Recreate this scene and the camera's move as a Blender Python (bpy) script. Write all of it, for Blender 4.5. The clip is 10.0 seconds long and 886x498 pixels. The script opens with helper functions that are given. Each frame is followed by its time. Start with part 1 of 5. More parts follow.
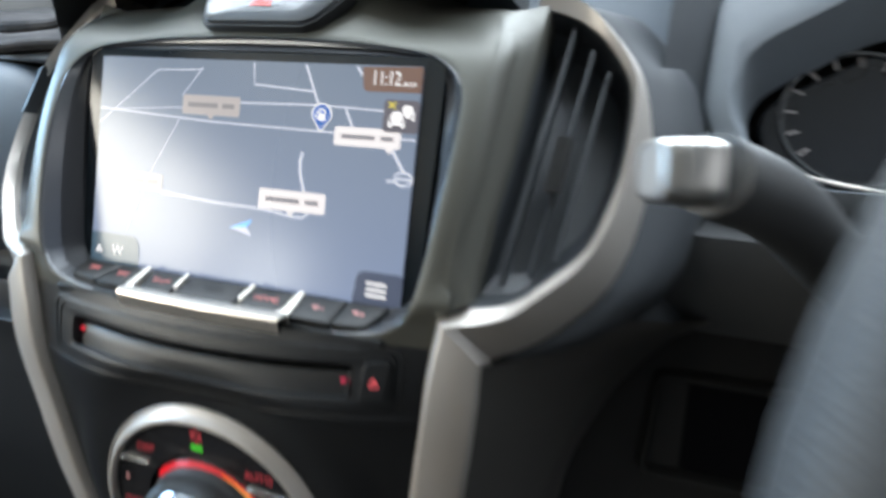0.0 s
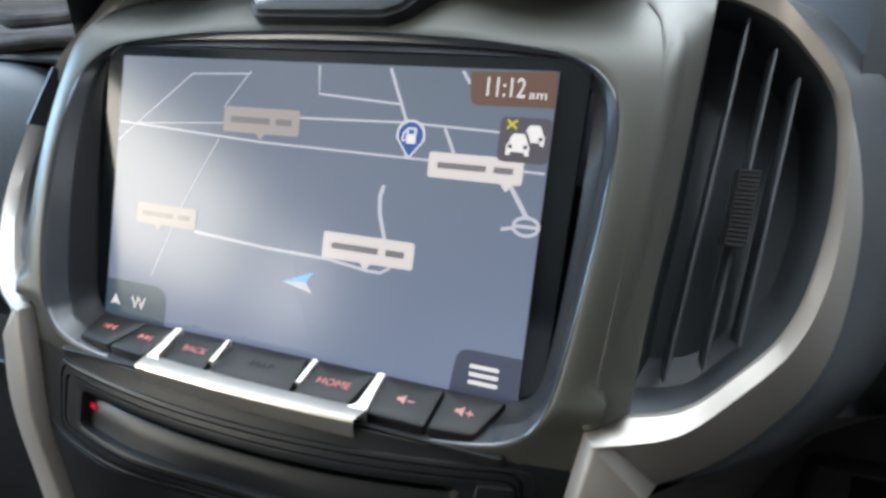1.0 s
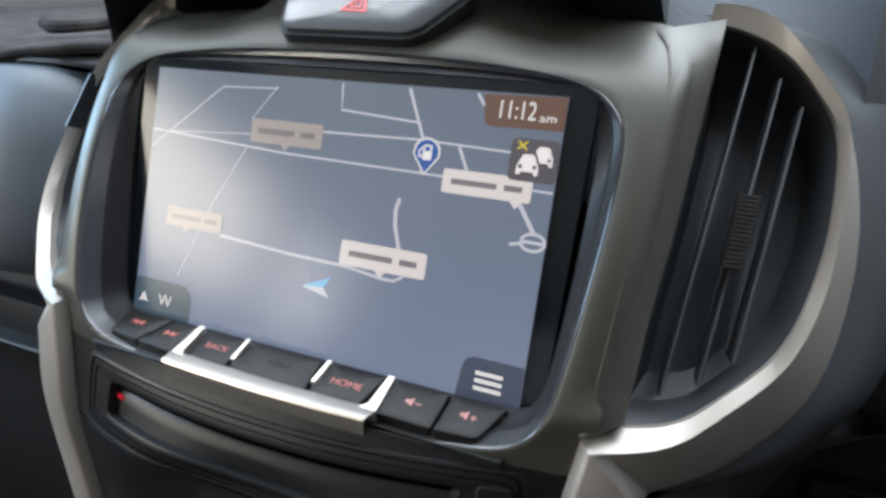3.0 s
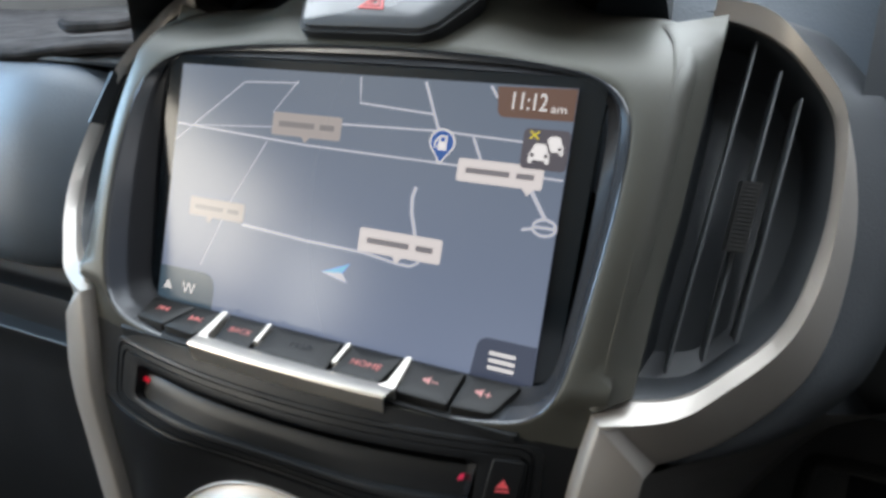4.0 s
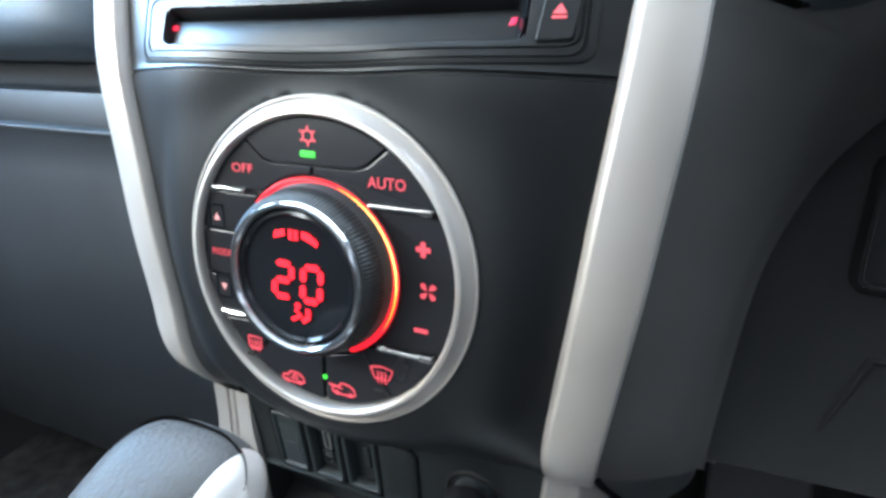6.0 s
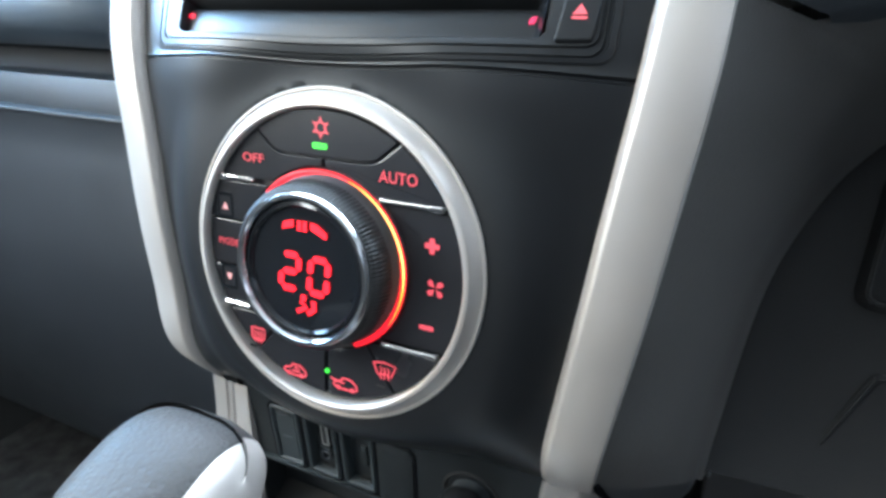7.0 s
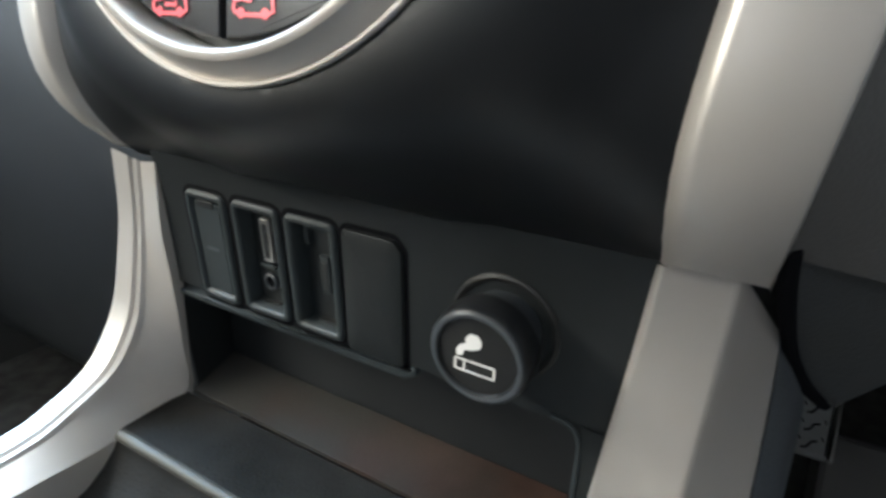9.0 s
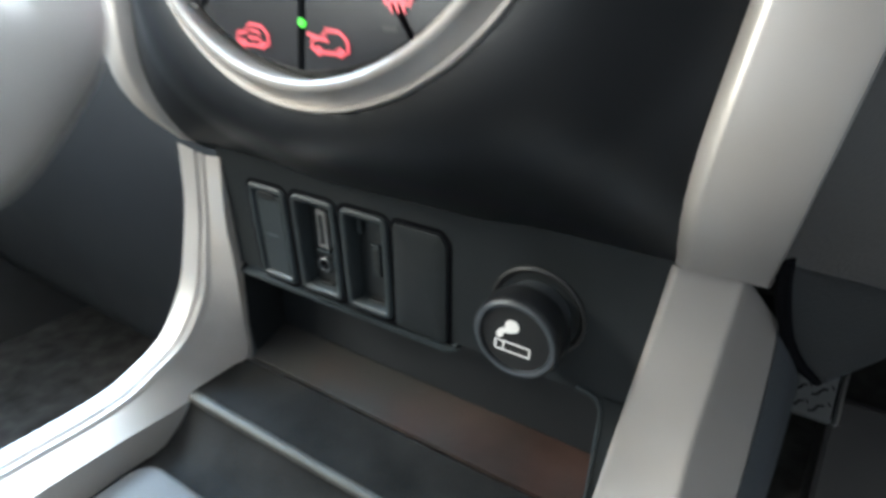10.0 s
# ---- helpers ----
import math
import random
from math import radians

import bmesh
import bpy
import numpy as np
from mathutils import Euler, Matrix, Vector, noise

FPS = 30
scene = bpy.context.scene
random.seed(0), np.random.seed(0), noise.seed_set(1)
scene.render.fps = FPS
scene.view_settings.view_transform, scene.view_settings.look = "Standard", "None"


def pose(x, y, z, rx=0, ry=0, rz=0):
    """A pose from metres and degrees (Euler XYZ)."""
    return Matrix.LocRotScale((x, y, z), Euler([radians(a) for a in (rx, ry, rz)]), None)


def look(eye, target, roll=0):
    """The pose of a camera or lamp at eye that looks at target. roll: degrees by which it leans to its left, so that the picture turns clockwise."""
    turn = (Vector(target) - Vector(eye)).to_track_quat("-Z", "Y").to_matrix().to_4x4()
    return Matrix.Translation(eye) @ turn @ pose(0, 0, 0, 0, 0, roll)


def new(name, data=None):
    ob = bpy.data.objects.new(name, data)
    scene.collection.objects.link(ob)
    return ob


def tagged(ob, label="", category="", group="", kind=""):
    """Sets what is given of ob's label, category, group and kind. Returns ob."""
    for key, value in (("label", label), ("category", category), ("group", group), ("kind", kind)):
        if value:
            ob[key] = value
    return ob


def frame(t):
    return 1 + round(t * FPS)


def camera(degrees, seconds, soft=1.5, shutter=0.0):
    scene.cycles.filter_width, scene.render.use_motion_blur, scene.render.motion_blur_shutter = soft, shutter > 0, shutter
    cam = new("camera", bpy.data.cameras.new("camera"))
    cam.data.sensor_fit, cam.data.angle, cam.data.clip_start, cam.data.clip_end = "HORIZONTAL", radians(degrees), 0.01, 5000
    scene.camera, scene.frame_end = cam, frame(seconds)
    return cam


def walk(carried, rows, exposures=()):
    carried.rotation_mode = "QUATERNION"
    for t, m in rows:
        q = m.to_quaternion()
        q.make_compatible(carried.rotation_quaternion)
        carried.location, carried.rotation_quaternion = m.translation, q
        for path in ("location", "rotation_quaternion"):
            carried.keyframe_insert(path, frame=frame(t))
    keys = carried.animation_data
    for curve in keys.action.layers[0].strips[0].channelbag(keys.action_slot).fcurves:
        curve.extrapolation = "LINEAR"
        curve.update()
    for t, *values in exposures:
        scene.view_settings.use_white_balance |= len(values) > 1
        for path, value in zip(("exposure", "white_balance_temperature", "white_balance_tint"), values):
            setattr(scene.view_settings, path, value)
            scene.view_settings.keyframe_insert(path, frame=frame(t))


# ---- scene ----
# Everything on the dashboard is laid out in the frame of its display: x to the right, y into the dash, z up along
# the glass, in millimetres from the middle of the display's top edge. LEAN_BACK tips that frame into the cabin.
LEAN_BACK, HEIGHT = 24.0, 0.72
G = pose(0, 0, HEIGHT, -LEAN_BACK, 0, 0)
MM = 0.001
cam = camera(75.1, 10.0, soft=3.2, shutter=0.9)
PATH = [
    (0, (0.1765, -0.2395, -0.0596), (0.1199, -0.0482, -0.0739), 6.12),
    (0.5, (0.1311, -0.1935, -0.0421), (0.0744, -0.0023, -0.0574), 6.38),
    (1, (0.1178, -0.1836, -0.0453), (0.0552, 0.0058, -0.0605), 6.67),
    (1.5, (0.1174, -0.1899, -0.0452), (0.0521, -0.0015, -0.0601), 7.65),
    (2, (0.1203, -0.1930, -0.0411), (0.0543, -0.0048, -0.0563), 8.36),
    (2.5, (0.1220, -0.1929, -0.0409), (0.0551, -0.0050, -0.0560), 8.49),
    (4, (0.1219, -0.2038, -0.0469), (0.0534, -0.0164, -0.0614), 8.29),
    (4.5, (0.1272, -0.2162, -0.0691), (0.0572, -0.0292, -0.0812), 7.95),
    (5, (0.1364, -0.2148, -0.1279), (0.0621, -0.0294, -0.1373), 7.37),
    (5.5, (0.1459, -0.2052, -0.1883), (0.0701, -0.0203, -0.1955), 7.44),
    (6, (0.1308, -0.1922, -0.2070), (0.0549, -0.0073, -0.2130), 7.74),
    (7.5, (0.1277, -0.1922, -0.2125), (0.0506, -0.0077, -0.2165), 11.16),
    (8, (0.1274, -0.1581, -0.2511), (0.0440, 0.0237, -0.2539), 11.25),
    (8.5, (0.1140, -0.0879, -0.3053), (0.0277, 0.0925, -0.3059), 13.24),
    (9, (0.1051, -0.0666, -0.3120), (0.0130, 0.1109, -0.3145), 13.71),
    (9.5, (0.1037, -0.0671, -0.3147), (0.0096, 0.1094, -0.3189), 13.90),
    (10, (0.1065, -0.0895, -0.3036), (0.0127, 0.0863, -0.3210), 13.85),
]
EXPOSURES = [(0.0, -0.6, 6300, 10), (0.5, -0.78, 6350, 10), (1.0, -1.0, 6400, 11), (4.0, -1.15, 6500, 12), (4.5, -1.15, 6500, 12), (5.0, -0.75, 6300, 10), (5.5, 0.55, 5800, 8), (6.0, 0.95, 5600, 7), (7.5, 0.78, 5650, 8), (8.0, 0.2, 6100, 10), (8.5, 0.15, 6450, 12), (9.0, 0.9, 6150, 8), (10.0, 1.1, 5900, 7)]
walk(cam, [(t, G @ look(eye, target, roll)) for t, eye, target, roll in PATH], EXPOSURES)

# ---- world, sun and window light ----
world = bpy.data.worlds.new("sky")
scene.world = world
world.use_nodes = True
wn = world.node_tree
sky = wn.nodes.new("ShaderNodeTexSky")
sky.sky_type, sky.sun_disc = "NISHITA", False
sky.sun_elevation, sky.sun_rotation = radians(58), radians(150)
wn.links.new(sky.outputs[0], wn.nodes["Background"].inputs[0])
wn.nodes["Background"].inputs[1].default_value = 0.12
sun = new("sun", bpy.data.lights.new("sun", "SUN"))
sun.data.energy, sun.data.angle, sun.data.color = 3.0, radians(0.5), (1.0, 0.95, 0.88)
# the sky's own sun direction
sun.matrix_world = look((0, 0, 0), (-math.sin(radians(150)) * math.cos(radians(58)), -math.cos(radians(150)) * math.cos(radians(58)), -math.sin(radians(58))))


def window_light(name, eye, target, wide, high, watts, colour):
    lamp = new(name, bpy.data.lights.new(name, "AREA"))
    lamp.data.shape, lamp.data.size, lamp.data.size_y = "RECTANGLE", wide, high
    lamp.data.energy, lamp.data.color = watts, colour
    lamp.matrix_world = look(eye, target)
    return lamp


window_light("daylight_passenger_window", (-0.735, -0.61, 0.90), (0.3, -0.61, 1.00), 0.58, 0.27, 15.0, (1.0, 0.94, 0.80))
window_light("daylight_passenger_quarter", (-0.735, -0.10, 0.90), (0.3, -0.06, 1.0), 0.40, 0.27, 15.0, (0.45, 0.72, 1.0))
window_light("daylight_rear_window", (-0.735, -1.18, 0.90), (0.3, -1.18, 1.00), 0.24, 0.25, 6.0, (1.0, 0.98, 0.88))
window_light("daylight_driver_window", (0.735, -0.28, 0.90), (-0.3, -0.28, 1.10), 1.16, 0.28, 2.0, (1.0, 0.95, 0.88))
window_light("daylight_back_window", (0.0, -1.98, 0.96), (0.0, 0.0, 1.1), 1.15, 0.3, 1.2, (1.0, 0.98, 0.95))
window_light("daylight_windscreen", (0.0, 0.40, 1.035), (0.0, -0.03, 0.135), 1.24, 0.84, 62.0, (0.85, 0.94, 1.0))


# ---- materials ----
def material(name, colour, rough=0.5, metal=0.0, vary=0.15, grain=400.0, bump=0.15, coat=0.0, large=18.0, spec=0.5):
    """A surface with colour and gloss varied at two scales and a fine relief."""
    m = bpy.data.materials.new(name)
    m.use_nodes = True
    nt = m.node_tree
    b = nt.nodes["Principled BSDF"]
    geo = nt.nodes.new("ShaderNodeTexCoord")
    fine, wide = nt.nodes.new("ShaderNodeTexNoise"), nt.nodes.new("ShaderNodeTexNoise")
    for node, scale, detail in ((fine, grain, 3.0), (wide, large, 4.0)):
        node.inputs["Scale"].default_value, node.inputs["Detail"].default_value = scale, detail
        nt.links.new(geo.outputs["Object"], node.inputs["Vector"])
    mix = nt.nodes.new("ShaderNodeMix")
    mix.data_type = "RGBA"
    mix.inputs["A"].default_value = (*[c * (1 - vary) for c in colour], 1)
    mix.inputs["B"].default_value = (*[min(1, c * (1 + vary)) for c in colour], 1)
    stretch = nt.nodes.new("ShaderNodeMapRange")
    stretch.inputs["From Min"].default_value, stretch.inputs["From Max"].default_value = 0.3, 0.7
    nt.links.new(wide.outputs["Fac"], stretch.inputs["Value"])
    nt.links.new(stretch.outputs["Result"], mix.inputs["Factor"])
    nt.links.new(mix.outputs["Result"], b.inputs["Base Color"])
    ro = nt.nodes.new("ShaderNodeMapRange")
    ro.inputs["To Min"].default_value, ro.inputs["To Max"].default_value = max(0.02, rough * 0.85), min(1, rough * 1.15)
    nt.links.new(wide.outputs["Fac"], ro.inputs["Value"])
    nt.links.new(ro.outputs["Result"], b.inputs["Roughness"])
    b.inputs["Metallic"].default_value, b.inputs["Coat Weight"].default_value = metal, coat
    b.inputs["Specular IOR Level"].default_value = spec
    if bump:
        bp = nt.nodes.new("ShaderNodeBump")
        bp.inputs["Strength"].default_value, bp.inputs["Distance"].default_value = bump, 0.0004
        nt.links.new(fine.outputs["Fac"], bp.inputs["Height"])
        nt.links.new(bp.outputs["Normal"], b.inputs["Normal"])
    return m


def glow(name, colour, strength, rough=0.3):
    """Something lit from behind."""
    m = bpy.data.materials.new(name)
    m.use_nodes = True
    b = m.node_tree.nodes["Principled BSDF"]
    b.inputs["Base Color"].default_value = (*[0.3 * c for c in colour], 1)
    b.inputs["Roughness"].default_value = rough
    b.inputs["Emission Color"].default_value = (*colour, 1)
    b.inputs["Emission Strength"].default_value = strength
    return m


def leather(name, colour, rough, cell=900.0, strength=0.35):
    m = material(name, colour, rough, 0, 0.12, 600.0, 0.0)
    nt = m.node_tree
    b = nt.nodes["Principled BSDF"]
    geo, vor = nt.nodes.new("ShaderNodeTexCoord"), nt.nodes.new("ShaderNodeTexVoronoi")
    vor.inputs["Scale"].default_value = cell
    vor.feature = "SMOOTH_F1"
    bp = nt.nodes.new("ShaderNodeBump")
    bp.inputs["Strength"].default_value, bp.inputs["Distance"].default_value = strength, 0.0005
    nt.links.new(geo.outputs["Object"], vor.inputs["Vector"])
    nt.links.new(vor.outputs["Distance"], bp.inputs["Height"])
    nt.links.new(bp.outputs["Normal"], b.inputs["Normal"])
    return m


BLACK = material("black_plastic", (0.012, 0.013, 0.014), 0.5, 0, 0.2, 1500, 0.15, 0, 30, 0.3)
PANEL = material("charcoal_satin_panel", (0.0078, 0.0083, 0.0093), 0.40, 0, 0.12, 1800, 0.10, 0, 18, 0.30)
GREY = material("charcoal_metallic_face", (0.068, 0.067, 0.057), 0.46, 0.3, 0.08, 2500, 0.06, 0, 18, 0.4)
BEZEL = material("dark_grey_satin_bezel", (0.034, 0.037, 0.042), 0.22, 0.1, 0.08, 2500, 0.05, 0, 18, 0.9)
WELL = material("recess_black", (0.016, 0.016, 0.018), 0.5, 0, 0.1, 1800, 0.06, 0, 18, 0.25)
SMOKED = material("smoked_chrome", (0.46, 0.46, 0.47), 0.20, 1.0, 0.03, 500, 0.0)
BUTTON = material("soft_black_button", (0.0115, 0.0112, 0.011), 0.46, 0, 0.1, 2500, 0.1, 0, 18, 0.32)
SILVER = material("silver_satin_paint", (0.395, 0.364, 0.332), 0.44, 0.5, 0.05, 3000, 0.05, 0.0)
SATIN = material("brushed_silver", (0.72, 0.67, 0.60), 0.36, 0.9, 0.05, 3000, 0.05)
CHROME = material("chrome", (0.72, 0.72, 0.72), 0.16, 1.0, 0.03, 500, 0.0)
GLOSS = material("gloss_black", (0.008, 0.009, 0.011), 0.12, 0, 0.1, 500, 0.0, 0, 18, 0.3)
PIANO = material("climate_black", (0.0145, 0.0145, 0.0165), 0.26, 0, 0.1, 2000, 0.05, 0, 18, 0.28)
PAD = leather("grained_dash_pad", (0.062, 0.078, 0.097), 0.52, 700, 0.30)
SOFT = leather("fine_grained_plastic", (0.036, 0.037, 0.038), 0.5, 1300, 0.25)
KNOBSKIN = leather("grained_black_leather", (0.030, 0.028, 0.027), 0.55, 700, 0.6)
PAD.node_tree.nodes["Principled BSDF"].inputs["Specular IOR Level"].default_value = 0.5
KNOBSKIN.node_tree.nodes["Principled BSDF"].inputs["Specular IOR Level"].default_value = 0.16
DEEP = leather("deep_black_plastic", (0.007, 0.008, 0.0095), 0.5, 1300, 0.25)
DEEP.node_tree.nodes["Principled BSDF"].inputs["Specular IOR Level"].default_value = 0.32
FELT = material("dark_felt", (0.036, 0.034, 0.034), 0.95, 0, 0.45, 420, 1.0, 0, 60, 0.05)
CARPET = material("charcoal_carpet", (0.052, 0.050, 0.048), 0.95, 0, 0.4, 700, 1.0, 0, 40, 0.1)
MATRUB = material("worn_brown_tray_mat", (0.034, 0.0195, 0.0155), 0.5, 0, 0.75, 900, 0.5, 0, 26, 0.2)
mat_nodes = MATRUB.node_tree
mat_base = mat_nodes.nodes["Principled BSDF"].inputs["Base Color"]
brown = mat_base.links[0].from_socket
along, shift, blotch = mat_nodes.nodes.new("ShaderNodeTexCoord"), mat_nodes.nodes.new("ShaderNodeSeparateXYZ"), mat_nodes.nodes.new("ShaderNodeTexNoise")
blotch.inputs["Scale"].default_value, blotch.inputs["Detail"].default_value = 38.0, 5.0
total, limits, greyed = mat_nodes.nodes.new("ShaderNodeMath"), mat_nodes.nodes.new("ShaderNodeMapRange"), mat_nodes.nodes.new("ShaderNodeMix")
total.operation = "MULTIPLY_ADD"
total.inputs[1].default_value = 6.0
limits.inputs["From Min"].default_value, limits.inputs["From Max"].default_value = 0.25, 0.95
greyed.data_type = "RGBA"
greyed.inputs["A"].default_value = (0.028, 0.0265, 0.0245, 1)
mat_nodes.links.new(along.outputs["Object"], shift.inputs[0])
mat_nodes.links.new(along.outputs["Object"], blotch.inputs["Vector"])
mat_nodes.links.new(shift.outputs["X"], total.inputs[0])
mat_nodes.links.new(blotch.outputs["Fac"], total.inputs[2])
mat_nodes.links.new(total.outputs[0], limits.inputs["Value"])
mat_nodes.links.new(limits.outputs["Result"], greyed.inputs["Factor"])
mat_nodes.links.new(brown, greyed.inputs["B"])
mat_nodes.links.new(greyed.outputs["Result"], mat_base)
CONSOLE = material("console_black_plastic", (0.0115, 0.0108, 0.010), 0.6, 0, 0.35, 1100, 0.6, 0, 55, 0.03)
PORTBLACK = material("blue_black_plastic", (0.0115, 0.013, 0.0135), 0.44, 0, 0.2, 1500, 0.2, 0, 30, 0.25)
SLATE = leather("slate_grained_plastic", (0.046, 0.050, 0.055), 0.5, 1300, 0.25)
VANE = material("slate_vent_plastic", (0.034, 0.038, 0.043), 0.45, 0, 0.12, 1500, 0.12)
SLATE.node_tree.nodes["Principled BSDF"].inputs["Specular IOR Level"].default_value = 0.15
DRIVER_SKIN = leather("brown_grey_grained_plastic", (0.060, 0.056, 0.053), 0.55, 1300, 0.25)
KNEE = leather("matt_black_plastic", (0.019, 0.0185, 0.018), 0.65, 1300, 0.25)
KNEE.node_tree.nodes["Principled BSDF"].inputs["Specular IOR Level"].default_value = 0.15
GATEGREY = material("grey_gear_plate", (0.070, 0.068, 0.066), 0.60, 0.0, 0.15, 1500, 0.1, 0, 18, 0.25)
LIPGREY = material("worn_edge_highlight", (0.055, 0.052, 0.045), 0.50, 0, 0.25, 900, 0.2, 0, 40, 0.2)
# the hood's blue-grey is lightened by haze painted into it
HOODGREY = leather("blue_grey_hazed_hood", (0.105, 0.120, 0.135), 0.55, 1300, 0.25)
WHEELSKIN = leather("grey_black_wheel_leather", (0.014, 0.016, 0.018), 0.6, 700, 0.5)
SOCKET = material("dark_grey_socket", (0.022, 0.0265, 0.028), 0.5, 0, 0.12, 1500, 0.12, 0, 18, 0.22)
GAP = material("shadow_gap_black", (0.004, 0.004, 0.005), 0.8, 0, 0.1, 900, 0, 0, 18, 0.05)
HEAD = material("headlining", (0.60, 0.59, 0.56), 0.9, 0, 0.1, 800, 0.3)
CABIN = material("cabin_trim", (0.05, 0.049, 0.047), 0.7, 0, 0.15, 500, 0.3)
GROUND = material("pale_gravel", (0.30, 0.28, 0.25), 0.9, 0, 0.3, 60, 0.5, 0, 1.2)
RUBBER = material("pedal_rubber", (0.20, 0.20, 0.195), 0.7, 0, 0.2, 800, 0.3)
METAL = material("bare_metal", (0.42, 0.41, 0.39), 0.35, 1.0, 0.1, 900, 0.1)
KEYRED = glow("pale_red_backlight", (1.0, 0.30, 0.28), 0.75)
DIMRED = glow("dim_red_backlight", (1.0, 0.10, 0.125), 0.52)
HOT = glow("red_digits", (1.0, 0.012, 0.022), 1.7)
GREEN = glow("green_indicator", (0.12, 1.0, 0.05), 0.8)
FADEDPRINT = material("faded_print", (0.17, 0.155, 0.155), 0.5, 0, 0.1, 900, 0.0)
WHITEPRINT = material("white_print", (0.60, 0.585, 0.56), 0.5, 0, 0.05, 900, 0.0)


# ---- geometry helpers ----
def curve_through(pts, n, closed=False):
    """n points spread evenly along a smooth line through pts."""
    p = [Vector(q) for q in pts]
    k = len(p)
    dense = []
    for i in range(k if closed else k - 1):
        a, b = p[i], p[(i + 1) % k]
        z = p[i - 1] if (closed or i > 0) else a + (a - b)
        c = p[(i + 2) % k] if (closed or i + 2 < k) else b + (b - a)
        for s in range(12):
            u = s / 12
            dense.append(0.5 * (2 * a + (b - z) * u + (2 * z - 5 * a + 4 * b - c) * u * u + (3 * a - z - 3 * b + c) * u ** 3))
    dense.append(p[0] if closed else p[-1])
    run = [0.0]
    for a, b in zip(dense, dense[1:]):
        run.append(run[-1] + (b - a).length)
    out, j = [], 0
    for i in range(n):
        want = run[-1] * i / (n if closed else n - 1)
        while j < len(run) - 2 and run[j + 1] < want:
            j += 1
        span = run[j + 1] - run[j]
        out.append(dense[j].lerp(dense[j + 1], (want - run[j]) / span if span > 1e-9 else 0))
    return out


def rounded(outline, radius, steps=5):
    """A polygon of 2D points with its corners rounded; radius may be one number or one for each corner."""
    if not isinstance(radius, (list, tuple)):
        outline = [q for i, q in enumerate(outline) if math.dist(q, outline[i - 1]) > 0.02]
    out, k = [], len(outline)
    for i in range(k):
        r = radius[i] if isinstance(radius, (list, tuple)) else radius
        a, b, c = (Vector((*outline[j % k], 0)) for j in (i - 1, i, i + 1))
        u, w = (a - b).normalized(), (c - b).normalized()
        ang = max(0.2, u.angle(w))
        cut = min(r / math.tan(ang / 2), 0.48 * (a - b).length, 0.48 * (c - b).length)
        for s in range(steps + 1):
            f = s / steps
            q = (b + u * cut).lerp(b, f).lerp(b.lerp(b + w * cut, f), f)
            out.append((q.x, q.y))
    return out


def inset(outline, d):
    """A closed 2D outline moved inwards by d."""
    k = len(outline)
    area = sum(outline[i - 1][0] * outline[i][1] - outline[i][0] * outline[i - 1][1] for i in range(k))
    side = 1 if area > 0 else -1
    out = []
    for i in range(k):
        a, b, c = (Vector(outline[j % k]) for j in (i - 1, i, i + 1))
        t = (c - a)
        t = t.normalized() if t.length > 1e-9 else Vector((1, 0))
        out.append((b.x - side * t.y * d, b.y + side * t.x * d))
    return out


class Frame:
    """A tilted plane on the dash: (u, v, w) are millimetres to the right, up along it and out of it."""

    def __init__(self, origin, up):
        self.o, self.v = Vector(origin), Vector(up).normalized()
        self.u = Vector((1, 0, 0))
        self.w = self.u.cross(self.v)

    def __call__(self, u, v, w=0.0):
        return self.o + self.u * u + self.v * v + self.w * w


FLAT = Frame((0, 0, 0), (0, 0, 1))
CLIM = Frame((0, -2.75, -227.5), (0, -0.279, 1))
KEYP = Frame((0, -3, -107), (0, 22, 12))
PORT = Frame((-0.8, 62.2, -313.2), (0, -0.53, 1))


def skin(loops, closed=True, cap0=False, cap1=False, bm=None):
    """Faces between loops of as many points each, in millimetres."""
    bm = bm or bmesh.new()
    rows = [[bm.verts.new(Vector(q) * MM) for q in lp] for lp in loops]
    n = len(rows[0])
    for a, b in zip(rows, rows[1:]):
        for i in range(n if closed else n - 1):
            j = (i + 1) % n
            bm.faces.new((a[i], a[j], b[j], b[i]))
    if cap0:
        bm.faces.new(rows[0][::-1])
    if cap1:
        bm.faces.new(rows[-1])
    return bm


def block(frame_of, outline, low, high, edge=0.6, bm=None, crown=0.0):
    """A solid piece with a rounded front edge: outline in (u, v), from w = low to w = high."""
    steps = [(0, low), (0, high - edge), (edge * 0.3, high - edge * 0.3), (edge, high)]
    loops = [[frame_of(u, v, w) for u, v in (inset(outline, d) if d else outline)] for d, w in steps]
    if crown:
        cu = sum(u for u, v in outline) / len(outline)
        cv = sum(v for u, v in outline) / len(outline)
        for f in (0.6, 0.2):
            loops.append([frame_of(cu + (u - cu) * f, cv + (v - cv) * f, high + crown * (1 - f * f)) for u, v in inset(outline, edge)])
    return skin(loops, True, True, True, bm)


def rect(u0, v0, u1, v1, r=1.0, steps=4):
    return rounded([(u0, v0), (u1, v0), (u1, v1), (u0, v1)], r, steps)


def disc(cu, cv, r, n=48):
    return [(cu + r * math.cos(2 * math.pi * i / n), cv + r * math.sin(2 * math.pi * i / n)) for i in range(n)]


def lathe(frame_of, cu, cv, section, n=64, bm=None, cap0=False, cap1=False):
    """A turned piece: section rows of radius and w."""
    return skin([[frame_of(u, v, w) for u, v in disc(cu, cv, max(r, 0.01), n)] for r, w in section], True, cap0, cap1, bm)


